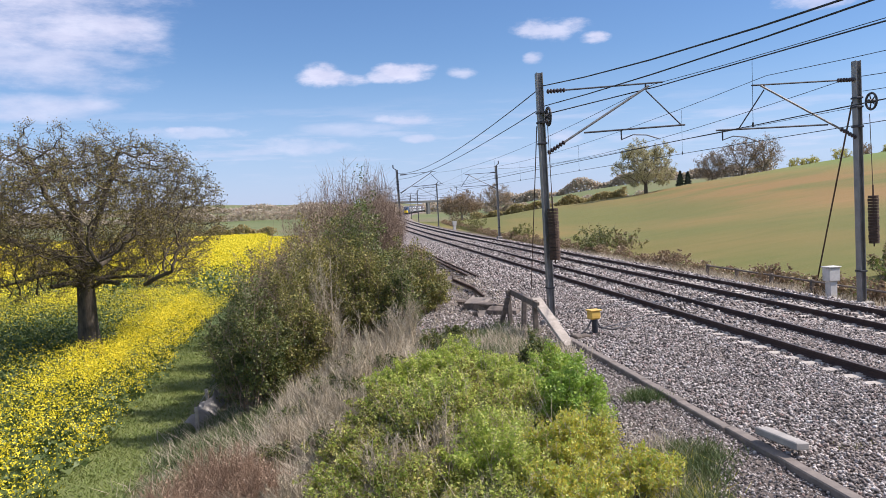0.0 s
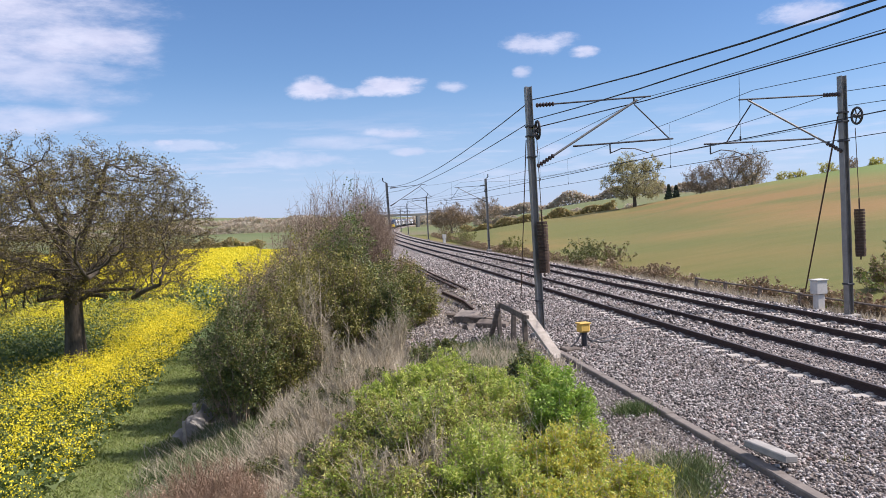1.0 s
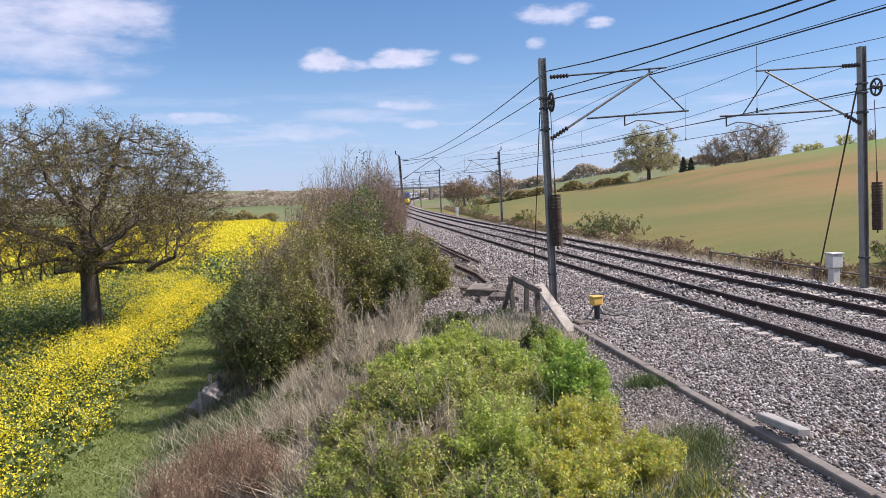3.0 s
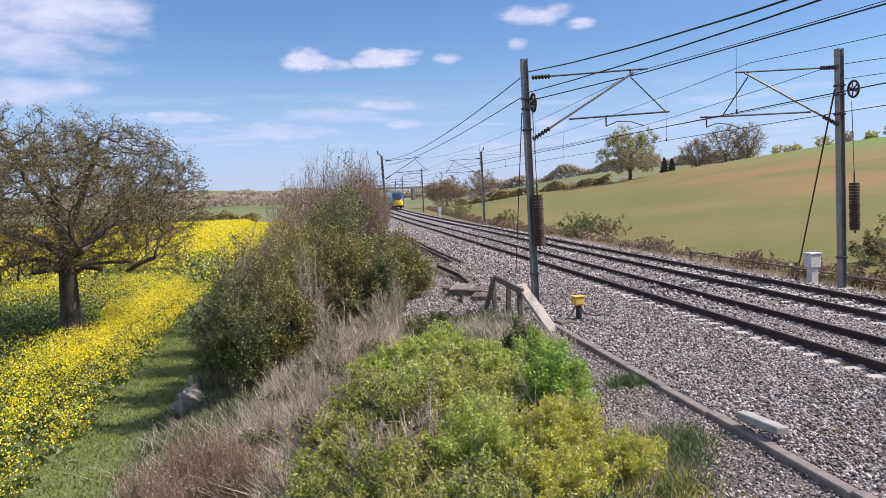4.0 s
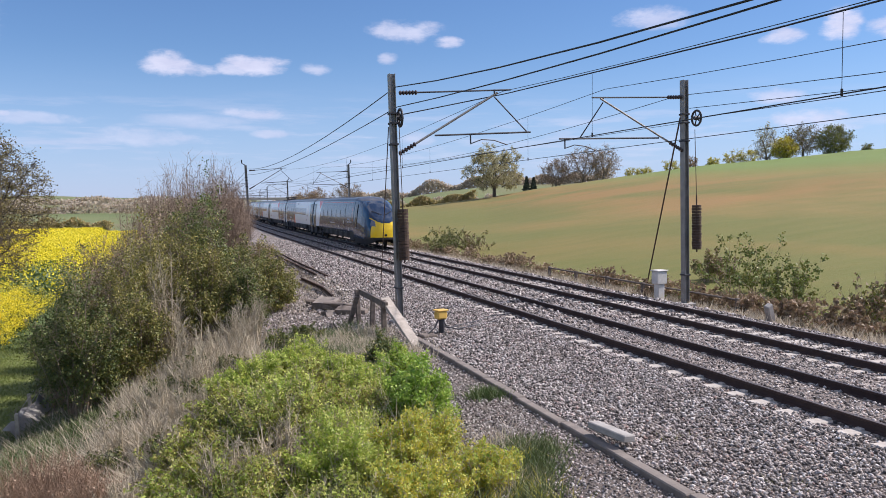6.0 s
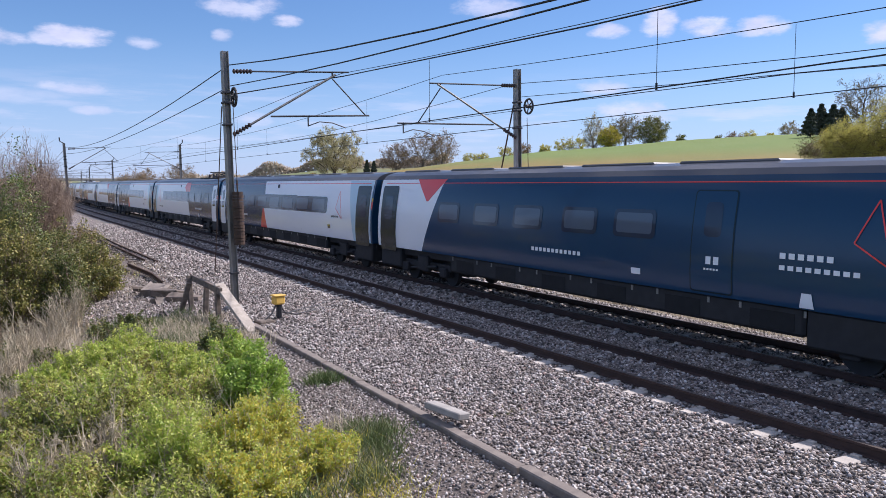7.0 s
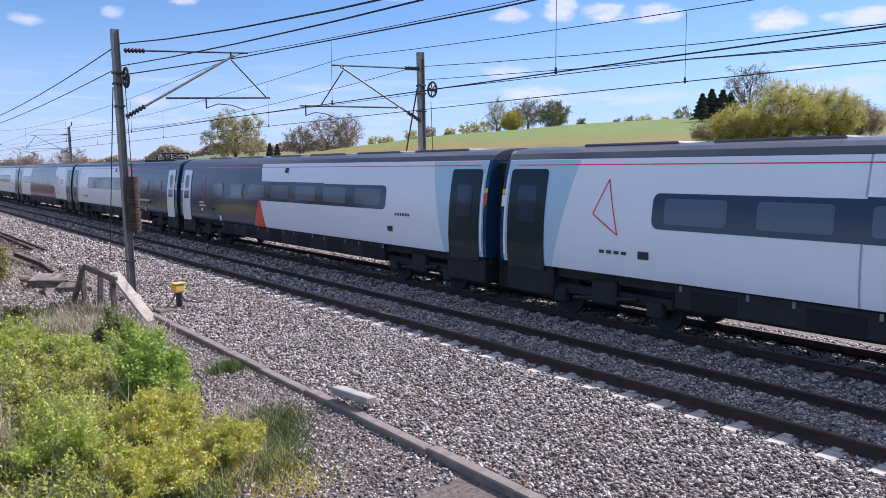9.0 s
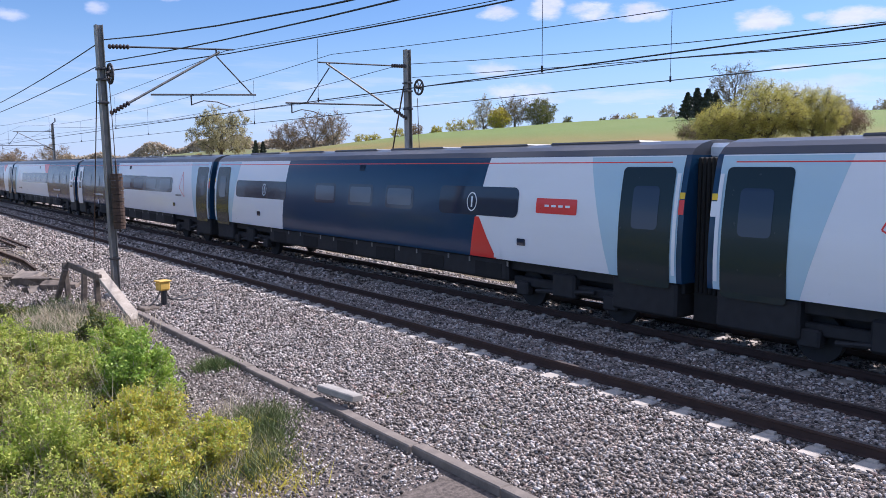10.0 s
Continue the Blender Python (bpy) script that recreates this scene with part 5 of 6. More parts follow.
def grasses():
    sp = [(x, y) for x, y in zip(RNG.uniform(-1.8, 1.9, 150), RNG.uniform(17.5, 25.5, 150)) if y > 18 + 1.2 * max(0, x - 0.2)]
    grass("pale dry grass on the bank slope", sp, 0.66, "straw", per=55, spread=0.2, lean=0.25)
    sp = list(zip(RNG.uniform(-2.2, 0.6, 150), RNG.uniform(11.5, 19.5, 150)))
    grass("pale straw-coloured dead grass on the bank", sp, 0.5, "straw", per=55, spread=0.2, lean=0.5)
    sp = list(zip(RNG.uniform(-5.0, -2.2, 130), RNG.uniform(16.5, 26, 130)))
    grass("mixed green grass at the foot of the bank", sp, 0.3, "tuftleaf", per=90, spread=0.35, lean=0.5)
    grass("dry stems at the foot of the bank", sp[::2], 0.42, "straw", per=40, spread=0.4, lean=0.5)
    sp = list(zip(RNG.uniform(3.6, 5.6, 60), RNG.uniform(18.0, 23.5, 60)))
    grass("grey dry grass round the timber frame", sp, 0.34, "straw", per=60, spread=0.25)
    grass("green grass round the timber frame", list(zip(RNG.uniform(2.2, 5.2, 60), RNG.uniform(18.5, 25, 60))), 0.3, "tuftleaf", per=90, spread=0.3)
    grass("green tuft with dry stalks on gravel", [(5.1, 11.4), (5.25, 11.0), (4.85, 10.9), (4.9, 10.4), (4.55, 10.2), (4.5, 9.7), (4.3, 9.4), (5.0, 11.2), (4.7, 10.6)], 0.21, "tuftleaf", per=420, spread=0.22, width=0.01)
    grass("dry stalks on gravel", [(4.75, 11.7), (4.55, 11.3), (4.4, 10.9), (4.2, 10.3), (5.0, 11.9), (4.3, 9.9)], 0.42, "straw", per=45, spread=0.2, width=0.006)
    sp = list(zip(RNG.uniform(-0.8, 3.9, 70), RNG.uniform(10.0, 17.5, 70)))
    grass("pale upright stalks among the fresh bushes", sp, 1.0, "straw", per=9, spread=0.5, width=0.008, lean=0.3)
    sp = [(x, y) for x, y in zip(RNG.uniform(-0.4, 4.3, 230), RNG.uniform(9.0, 18.8, 230)) if x < 3.4 + 0.1 * (y - 9)]
    grass("low green growth under the fresh bushes", sp, 0.36, "rapeleaf", per=75, spread=0.3, width=0.012, lean=0.5)
    sp = list(zip(RNG.uniform(1.6, 4.5, 70), RNG.uniform(8.6, 11.2, 70)))
    grass("tangle of dry yellow stems at the bush edge", sp, 0.26, "yellowleaf", per=45, spread=0.3, width=0.006, lean=0.45)
    grass("small green weed tuft on gravel", [(5.7, 14.7), (5.55, 14.5), (5.8, 14.4)], 0.2, "tuftleaf", per=260, spread=0.15)
    grass("small weed in the ballast", [(7.3, 10.4), (7.4, 8.2), (8.6, 12.6), (8.2, 12.9)], 0.16, "oliveleaf", per=70, spread=0.15)
    sp = list(zip(RNG.uniform(-8.0, -4.6, 480), RNG.uniform(16, 50, 480)))
    grass("short mown green grass track beside the crop", sp, 0.13, "grass", per=70, spread=0.5, width=0.02, lean=0.6)
    sp = list(zip(RNG.uniform(17.6, 20.5, 160), RNG.uniform(12, 62, 160)))
    grass("dry grass along the field edge", sp, 0.4, "straw", per=60, spread=0.5, width=0.016)
    sp = list(zip(RNG.uniform(3.2, 6.6, 120), RNG.uniform(27, 75, 120)))
    grass("sparse dry grass on the cess", sp, 0.22, "straw", per=50, spread=0.6)
    grass("thin stalks at the edge of the ballast", [(6.9, 5.0), (7.1, 5.4), (7.4, 4.7)], 0.55, "russet", per=5, spread=0.25, width=0.006, lean=0.1)


def yellow_share(x, y):
    """How much of the crop is in flower."""
    strip = np.exp(-((x + 9.9) / 2.0) ** 2) * smooth01(y, 24, 33) * smooth01(-y, -66, -54)
    mid = 0.45 * smooth01(y, 44, 64) * (0.55 + 0.45 * np.sin((x * 0.85 + y * 0.12) * 1.1))
    far = smooth01(y, 80, 105)
    near = 0.5 * smooth01(-y, -36, -22)
    # fewer flowers left of the oak, which also darkens the crop as its shade
    oak = np.exp(-(((x + 15) / 7.0) ** 2 + ((y - 43) / 7.0) ** 2))
    base = np.maximum.reduce([strip, mid, far, near, 0.12 + 0 * x])
    return np.clip(base * (1 - 0.9 * oak * smooth01(-x, 11.2, 13)), 0, 1)


def crop():
    """Flowering rape: leafy stems with yellow heads."""
    zones = ((-30, -7.2, 17, 66, 17, 1.2), (-75, -8.3, 66, 215, 2.3, 2.4), (-110, -34, 30, 215, 0.6, 4.2))
    Q, idx = [], []
    for x0, x1, y0, y1, dens, sc in zones:
        n = int((x1 - x0) * (y1 - y0) * dens)
        x, y = RNG.uniform(x0, x1, n), RNG.uniform(y0, y1, n)
        keep = (x > -0.9 * y - 8) & (x < -7.2 - 0.055 * (np.minimum(y, 45) - 22) + RNG.normal(0, 0.25, n)) & (np.hypot(x + 12.9, y - 40.6) > 2.0)
        x, y = x[keep], y[keep]
        n = len(x)
        z = ground(x, y)
        edge = smooth01(-x - 0.055 * (y - 22), 7.2, 8.6)
        h = (0.35 + 0.8 * edge) * RNG.uniform(0.75, 1.15, n)
        # leaves
        k = 4 if sc < 2 else 2
        i = np.repeat(np.arange(n), k)
        c = np.column_stack([x[i], y[i], z[i]]) + RNG.normal(0, 1, (n * k, 3)) * np.array([0.12, 0.12, 0]) * sc
        c[:, 2] += h[i] * RNG.uniform(0.1, 0.8, n * k)
        Q.append(leaves_at(c, 0.10 * sc, 0.2, 1.8))
        idx.append(np.zeros(n * k, int))
        # flower heads
        f = yellow_share(x, y)
        k = 24 if sc < 2 else 12
        i = np.repeat(np.arange(n), k)
        i = i[RNG.uniform(0, 1, len(i)) < f[i]]
        c = np.column_stack([x[i], y[i], z[i] + h[i]]) + RNG.normal(0, 1, (len(i), 3)) * np.array([0.13 * sc, 0.13 * sc, 0.10])
        Q.append(leaves_at(c, 0.041 * sc * (1.5 if sc > 2 else 1), 0.3, 1.1))
        idx.append(np.ones(len(i), int))
    Q, idx = np.concatenate(Q), np.concatenate(idx)
    ob = loose("rape_crop", Q, [M["rapeleaf"], M["rape"]], None, "", idx)
    tagged(ob, "field of bright yellow flowering oilseed rape with green leaves", "crop", kind="stuff")


def stones():
    """Loose crushed stone over the ballast and the gravel beside it."""
    base = np.array([(1, 0, 0), (-1, 0, 0), (0, 1, 0), (0, -1, 0), (0, 0, 0.8), (0, 0, -0.8)], float)
    tri = np.array([(0, 2, 4), (2, 1, 4), (1, 3, 4), (3, 0, 4), (2, 0, 5), (1, 2, 5), (3, 1, 5), (0, 3, 5)])
    xs, ys, ss = [], [], []
    for x0, x1, y0, y1, dens, size in ((6.25, 9.5, 3.5, 16, 760, 0.028), (6.25, 9.5, 16, 32, 400, 0.034), (9.5, 17.2, 4, 20, 300, 0.03), (9.5, 17.2, 20, 36, 90, 0.05), (2.9, 6.0, 7.5, 20, 640, 0.022), (6.25, 9.5, 32, 78, 90, 0.055), (9.5, 17.2, 36, 78, 45, 0.06), (1.7, 6.25, 20, 36, 210, 0.034)):
        n = int((x1 - x0) * (y1 - y0) * dens)
        xs.append(RNG.uniform(x0, x1, n))
        ys.append(RNG.uniform(y0, y1, n))
        ss.append(size * RNG.uniform(0.6, 1.35, n))
    x, y, s = map(np.concatenate, (xs, ys, ss))
    clear = np.zeros(len(x), bool)
    for c in (NEAR, FAR):
        for e in (-0.753, 0.753):
            clear |= np.abs(x - c - e) < 0.085
        # sleeper ends stay swept
        on = np.abs(((y - 0.2 + 0.325) % 0.65) - 0.325) < 0.12
        clear |= on & (np.abs(x - c + 1.0) < 0.2)
        clear |= on & (np.abs(x - c) < 0.62) & (RNG.uniform(0, 1, len(x)) < (0.0 if c == NEAR else 0.75)) & (x < c + 0.1)
    x, y, s = x[~clear], y[~clear], s[~clear]
    prof_x = [3.0, 5.9, 6.25, 7.2, 8.6, 9.1, 9.75, 9.8, 12.6, 13.3, 14.7, 15.0, 15.8, 16.3, 17.2]
    prof_z = [-0.78, -0.52, -0.44, -0.36, -0.235, -0.2, -0.2, -0.175, -0.175, -0.2, -0.2, -0.18, -0.195, -0.28, -0.55]
    z = np.interp(x, prof_x, prof_z)
    z = np.where(x < 6.2, ground(x, y), z) + RNG.uniform(-0.5, 1.15, len(x)) * s
    n = len(x)
    ax = RNG.uniform(0.65, 1.25, (n, 1, 3))
    P = base[None] * ax * (s[:, None, None]) * RNG.uniform(0.75, 1.25, (n, 6, 1))
    a, b = RNG.uniform(0, 2 * np.pi, n), RNG.uniform(-0.9, 0.9, n)
    ca, sa, cb, sb = np.cos(a), np.sin(a), np.cos(b), np.sin(b)
    X = P[..., 0] * ca[:, None] - P[..., 1] * sa[:, None]
    Y = P[..., 0] * sa[:, None] + P[..., 1] * ca[:, None]
    Y, Z = Y * cb[:, None] - P[..., 2] * sb[:, None], Y * sb[:, None] + P[..., 2] * cb[:, None]
    V = np.stack([X + x[:, None], Y + y[:, None], Z + z[:, None]], -1).reshape(-1, 3)
    F = (tri[None] + (np.arange(n) * 6)[:, None, None]).reshape(-1, 3)
    ob = new("ballast_stones", array_mesh("ballast_stones", V, F, [M["stone"]]))
    tagged(ob, "loose angular grey, pinkish and pale ballast stones", "ballast", kind="stuff")


woods()
far_land()
bank_bushes()
grasses()
crop()
stones()
# ---- the train ----
SECTION = ((1.1, 1.33), (1.2, 1.345), (1.6, 1.365), (2.1, 1.35), (2.5, 1.315), (2.9, 1.26), (3.3, 1.185), (3.55, 1.11), (3.68, 0.98), (3.77, 0.78), (3.83, 0.5), (3.86, 0.0))
PITCH, FIRST, GAP = 23.86, 25.15, 0.28


def half(z):
    return float(np.interp(z, [s[0] for s in SECTION], [s[1] for s in SECTION]))


def coat(name, c, rough=0.22, dirt=0.1, gloss=0.35):
    n = Nodes(name, rough)
    d = n.ramp(n.noise(1.5, 5, co=n.stretch(0.3, 0.3, 1.5)), (0.4, 0.0), (0.8, dirt))
    n.colour(n.mix(d, c, tuple(v * 0.6 + 0.03 for v in c)))
    n.rough(n.math("MULTIPLY_ADD", n.noise(5, 3), 0.12, rough - 0.06))
    n.b.inputs["Coat Weight"].default_value, n.b.inputs["Coat Roughness"].default_value = gloss, 0.06
    n.b.inputs["Specular IOR Level"].default_value = 0.1 + gloss
    return n.m


for key, c, r in (("navy", (0.014, 0.054, 0.118), 0.16), ("pale", (0.86, 0.90, 0.95), 0.3), ("ice", (0.48, 0.68, 0.80), 0.3), ("red", (0.80, 0.045, 0.035), 0.3),
                  ("green_black", (0.010, 0.026, 0.034), 0.25), ("signal_yellow", (0.90, 0.60, 0.01), 0.35), ("roof", (0.055, 0.058, 0.07), 0.5)):
    M[key] = coat(key, c, r, gloss=0.16 if key in ("navy", "green_black") else 0.35)
M["glass"] = Nodes("train_glass", 0.06).colour((0.022, 0.036, 0.068)).m
M["pane"] = Nodes("train_pane", 0.08).colour((0.085, 0.115, 0.165)).m
M["under"] = plain("underframe", (0.02, 0.02, 0.023), 0.7, vary=0.4)
M["bellows"] = plain("bellows", (0.015, 0.015, 0.016), 0.9)
M["lamp"] = Nodes("lamp_glass", 0.05).colour((0.16, 0.17, 0.21)).m


def panel(bm, poly, off, sides=(-1, 1)):
    """Lays a convex polygon (v along the car, z up) on the curved side."""
    zs = [p[1] for p in poly]
    lo, hi = min(zs), max(zs)
    cuts = sorted({lo, hi, *[z for z in zs], *[s[0] for s in SECTION if lo < s[0] < hi], *np.linspace(lo, hi, 4)})

    def span(z):
        xs = []
        n = len(poly)
        for i in range(n):
            (a, za), (b, zb) = poly[i], poly[(i + 1) % n]
            if abs(za - zb) < 1e-9:
                if abs(z - za) < 1e-9:
                    xs += [a, b]
            elif min(za, zb) - 1e-9 <= z <= max(za, zb) + 1e-9:
                xs.append(a + (b - a) * (z - za) / (zb - za))
        return min(xs), max(xs)

    for side in sides:
        rows = []
        for z in cuts:
            a, b = span(z)
            x = side * (half(z) + off)
            rows.append((bm.verts.new((x, a, z)), bm.verts.new((x, b, z))))
        for (a, b), (c, d) in zip(rows, rows[1:]):
            bm.faces.new((a, b, d, c) if side > 0 else (c, d, b, a))
    return bm


def round_rect(v0, v1, z0, z1, r=0.12, n=4):
    pts = []
    for cx, cz, a0 in ((v1 - r, z1 - r, 0), (v0 + r, z1 - r, 90), (v0 + r, z0 + r, 180), (v1 - r, z0 + r, 270)):
        for i in range(n + 1):
            a = radians(a0 + 90 * i / n)
            pts.append((cx + r * math.cos(a), cz + r * math.sin(a)))
    return pts


def lay(name, poly, mat, parent, off=0.006, label="", sides=(-1, 1)):
    for side in sides:
        ob = part(name, panel(bmesh.new(), poly, off, (side,)), M[mat], parent, label, smooth=True)
    return ob


def window(v0, v1, parent, z0=2.16, z1=2.8):
    for side in (-1, 1):
        w = lay("window", round_rect(v0, v1, z0, z1), "glass", parent, 0.012, "dark tinted window", (side,))
        lay("pane", round_rect(v0 + 0.1, v1 - 0.1, z0 + 0.1, z1 - 0.08, 0.08), "pane", w, 0.017, "", (side,))


def door(v0, v1, parent, dark):
    for side in (-1, 1):
        d = lay("door", round_rect(v0, v1, 0.98, 3.32, 0.1), "green_black" if dark else "pale", parent, 0.02, "dark sliding door" if dark else "white door with rounded window", (side,))
        c = (v0 + v1) / 2
        if dark:
            lay("door_window", round_rect(c - 0.32, c + 0.32, 2.1, 2.95, 0.1), "glass", d, 0.026, "", (side,))
        else:
            lay("door_window", round_rect(c - 0.24, c + 0.24, 2.45, 3.08, 0.2), "glass", d, 0.026, "", (side,))
            lay("door_panel", round_rect(c - 0.32, c + 0.32, 1.98, 2.35, 0.03), "glass", d, 0.026, "", (side,))


def bars(v0, v1, z0, z1, parent, mat="pale", n=5):
    """Lettering that is only a row of bars."""
    w = (v1 - v0) / n
    for i in range(n):
        lay("marking", [(v0 + i * w, z0), (v0 + (i + 0.66) * w, z0), (v0 + (i + 0.66) * w, z1), (v0 + i * w, z1)], mat, parent, 0.016, "small plain bar", (-1,))


def outline_triangle(v, parent, off=0.016):
    """Thin red outlined triangle; v: its left side, seen from the near side the long point is up."""
    a, b, c = (v + 0.33, 3.1), (v + 0.7, 2.36), (v, 1.95)
    for p, q in ((a, b), (b, c), (c, a)):
        d = Vector((q[0] - p[0], q[1] - p[1])).normalized() * 0.014
        n = (-d[1], d[0])
        lay("emblem_side", [(p[0] + n[0], p[1] + n[1]), (q[0] + n[0], q[1] + n[1]), (q[0] - n[0], q[1] - n[1]), (p[0] - n[0], p[1] - n[1])], "red", parent, off, "thin red line of an outlined triangle", (-1,))


def shell(v0, v1, parent):
    """Body side walls and roof of one carriage."""
    side = [s for s in SECTION if s[0] <= 3.56]
    top = [s for s in SECTION if s[0] >= 3.54]
    bm = bmesh.new()
    for sgn in (-1, 1):
        ring = [[bm.verts.new((sgn * w, v, z)) for z, w in side] for v in (v0, v1)]
        for i in range(len(side) - 1):
            f = (ring[0][i], ring[1][i], ring[1][i + 1], ring[0][i + 1])
            bm.faces.new(f if sgn > 0 else f[::-1])
    for v in (v0, v1):
        pts = [(-w, v, z) for z, w in side] + [(w, v, z) for z, w in reversed(side)]
        bm.faces.new([bm.verts.new(p) for p in (pts if v == v0 else pts[::-1])])
    part("body", bm, M["navy"], parent, "dark navy painted body", smooth=True)
    bm = bmesh.new()
    prof = [(-w, z) for z, w in top] + [(w, z) for z, w in reversed(top[:-1])]
    rings = [[bm.verts.new((x, v, z)) for x, z in prof] for v in (v0 + 0.02, v1 - 0.02)]
    for i in range(len(prof) - 1):
        bm.faces.new((rings[0][i], rings[0][i + 1], rings[1][i + 1], rings[1][i]))
    bm.faces.new(rings[0][::-1])
    bm.faces.new(rings[1])
    bmesh.ops.recalc_face_normals(bm, faces=bm.faces)
    part("roof", bm, M["roof"], parent, "dark grey roof")
    lay("gutter_line", [(v0 + 0.4, 3.40), (v1 - 0.4, 3.40), (v1 - 0.4, 3.422), (v0 + 0.4, 3.422)], "red", parent, 0.009, "thin red line below the roof")


def bogie(v, parent):
    b = new("bogie")
    b.parent = parent
    bm = bmesh.new()
    for s in (-1, 1):
        box(bm, s * 1.02 - 0.07, s * 1.02 + 0.07, v - 1.75, v + 1.75, 0.5, 0.72, 0.03)
        for e in (-1.35, 1.35):
            box(bm, s * 1.1 - 0.11, s * 1.1 + 0.11, v + e - 0.2, v + e + 0.2, 0.3, 0.62, 0.04)
        box(bm, s * 1.1 - 0.12, s * 1.1 + 0.12, v - 0.35, v + 0.35, 0.4, 0.95, 0.05)
        rod(bm, (s * 1.15, v - 0.9, 0.62), (s * 1.15, v + 0.9, 0.45), 0.05)
    box(bm, -0.62, 0.62, v - 2.0, v + 2.0, 0.34, 0.95, 0.05)
    me = bpy.data.meshes.new("bogie")
    bm.to_mesh(me)
    bm.free()
    me.materials.append(M["under"])
    b.data = None
    fr = link("frame", me, b)
    for e in (-1.35, 1.35):
        for s in (-1, 1):
            bm = bmesh.new()
            rod(bm, (s * 0.68, v + e, 0.425), (s * 0.82, v + e, 0.425), 0.425, seg=28)
            rod(bm, (s * 0.82, v + e, 0.425), (s * 0.9, v + e, 0.425), 0.14, seg=12)
            part("wheel", bm, M["under"], b, "steel wheel")
    return fr


def underframe(v0, v1, parent, a=5.3, b=18.5):
    bm = bmesh.new()
    box(bm, -1.12, 1.12, v0 + 0.1, v1 - 0.1, 0.85, 1.16, 0.03)
    part("underframe", bm, M["under"], parent)
    bm = bmesh.new()
    box(bm, -1.26, 1.26, a, b, 0.56, 1.12, 0.06)
    part("skirt", bm, M["under"], parent, "dark equipment skirt")
    for i in range(6):
        v = a + 0.7 + i * (b - a - 1.6) / 5
        for s in (-1, 1):
            bm = bmesh.new()
            box(bm, s * 1.25, s * 1.272, v - 0.5, v + 0.5, 0.64, 0.98, 0.008)
            hatch = part("hatch", bm, M["bellows"], parent)
            for e in (-0.72, 0.72):
                bm = bmesh.new()
                box(bm, s * 1.255, s * 1.275, v + e - 0.03, v + e + 0.03, 0.94, 1.06, 0.004)
                part("latch", bm, M["galv"], hatch, "small bright latch")
    for v in (v0 + 0.15, v1 - 1.75):
        bm = bmesh.new()
        box(bm, -1.29, 1.29, v, v + 1.6, 0.4, 1.11, 0.05)
        part("end_skirt", bm, M["under"], parent)


def gangway(v, parent):
    bm = bmesh.new()
    box(bm, -0.9, 0.9, v - 0.3, v + 0.3, 0.36, 3.42)
    core = part("gangway", bm, M["bellows"], parent, "black ribbed gangway bellows")
    for i in range(6):
        bm = bmesh.new()
        box(bm, -0.95, 0.95, v - 0.3 + i * 0.1, v - 0.23 + i * 0.1, 0.9, 3.5, 0.02)
        part("bellows_rib", bm, M["bellows"], core)
    bm = bmesh.new()
    box(bm, -0.5, 0.5, v - 0.45, v + 0.45, 3.45, 3.78, 0.08)
    part("gangway_hood", bm, M["pale"], parent, "grey hood over the gangway")


def roof_gear(parent, v0, v1):
    for a in np.arange(v0, v1, 3.4):
        bm = bmesh.new()
        box(bm, -0.55, 0.55, a, a + 2.6, 3.76, 3.875, 0.03)
        part("roof_unit", bm, M["roof"], parent)


def pantograph(v, parent):
    p = new("pantograph")
    p.parent = parent
    bm = bmesh.new()
    box(bm, -0.75, 0.75, v - 2.0, v + 3.2, 3.72, 3.87, 0.05)
    part("well", bm, M["bellows"], p, "dark roof well")
    bm = bmesh.new()
    for s in (-0.45, 0.45):
        rod(bm, (s, v, 3.95), (s * 0.6, v + 1.4, 4.12), 0.035)
        rod(bm, (s * 0.6, v + 1.4, 4.12), (s, v + 0.1, 4.2), 0.03)
    rod(bm, (-0.75, v + 0.1, 4.22), (0.75, v + 0.1, 4.22), 0.04)
    rod(bm, (-0.5, v, 3.95), (0.5, v, 3.95), 0.05)
    part("arm", bm, M["steel_dark"], p)
    for dx, dv in ((-0.45, 0.3), (0.45, 0.3), (-0.45, -0.6), (0.45, -0.6), (0.3, 2.2), (-0.3, 2.2)):
        bm = bmesh.new()
        lathe(bm, (dx, v + dv, 3.85), (dx, v + dv, 4.12), [0.05, 0.09, 0.05, 0.09, 0.05, 0.09, 0.05])
        part("insulator", bm, M["insulator"], p)


def a_end(car, v, s):
    """White end with dark doors; v: gap centre, s: +1 when the car lies at greater v."""
    f = lambda q: v + s * q
    lay("pale_panel", [(f(0.4), 1.105), (f(9.0), 1.105), (f(9.0), 3.54), (f(0.4), 3.54)], "pale", car, 0.004, "white painted side panel")
    lay("ice_panel", [(f(0.4), 1.105), (f(2.05), 1.105), (f(2.75), 3.52), (f(0.4), 3.52)], "ice", car, 0.007, "pale blue slanted panel")
    door(min(f(0.55), f(1.82)), max(f(0.55), f(1.82)), car, True)
    lay("grab_rail", [(f(0.42), 1.25), (f(0.5), 1.25), (f(0.5), 3.2), (f(0.42), 3.2)], "pale", car, 0.03)
    lay("notice", [(f(0.29), 2.72), (f(0.41), 2.72), (f(0.41), 2.84), (f(0.29), 2.84)], "signal_yellow", car, 0.012)
    lay("notice", [(f(0.29), 2.42), (f(0.41), 2.42), (f(0.41), 2.7), (f(0.29), 2.7)], "red" if s > 0 else "pale", car, 0.012)


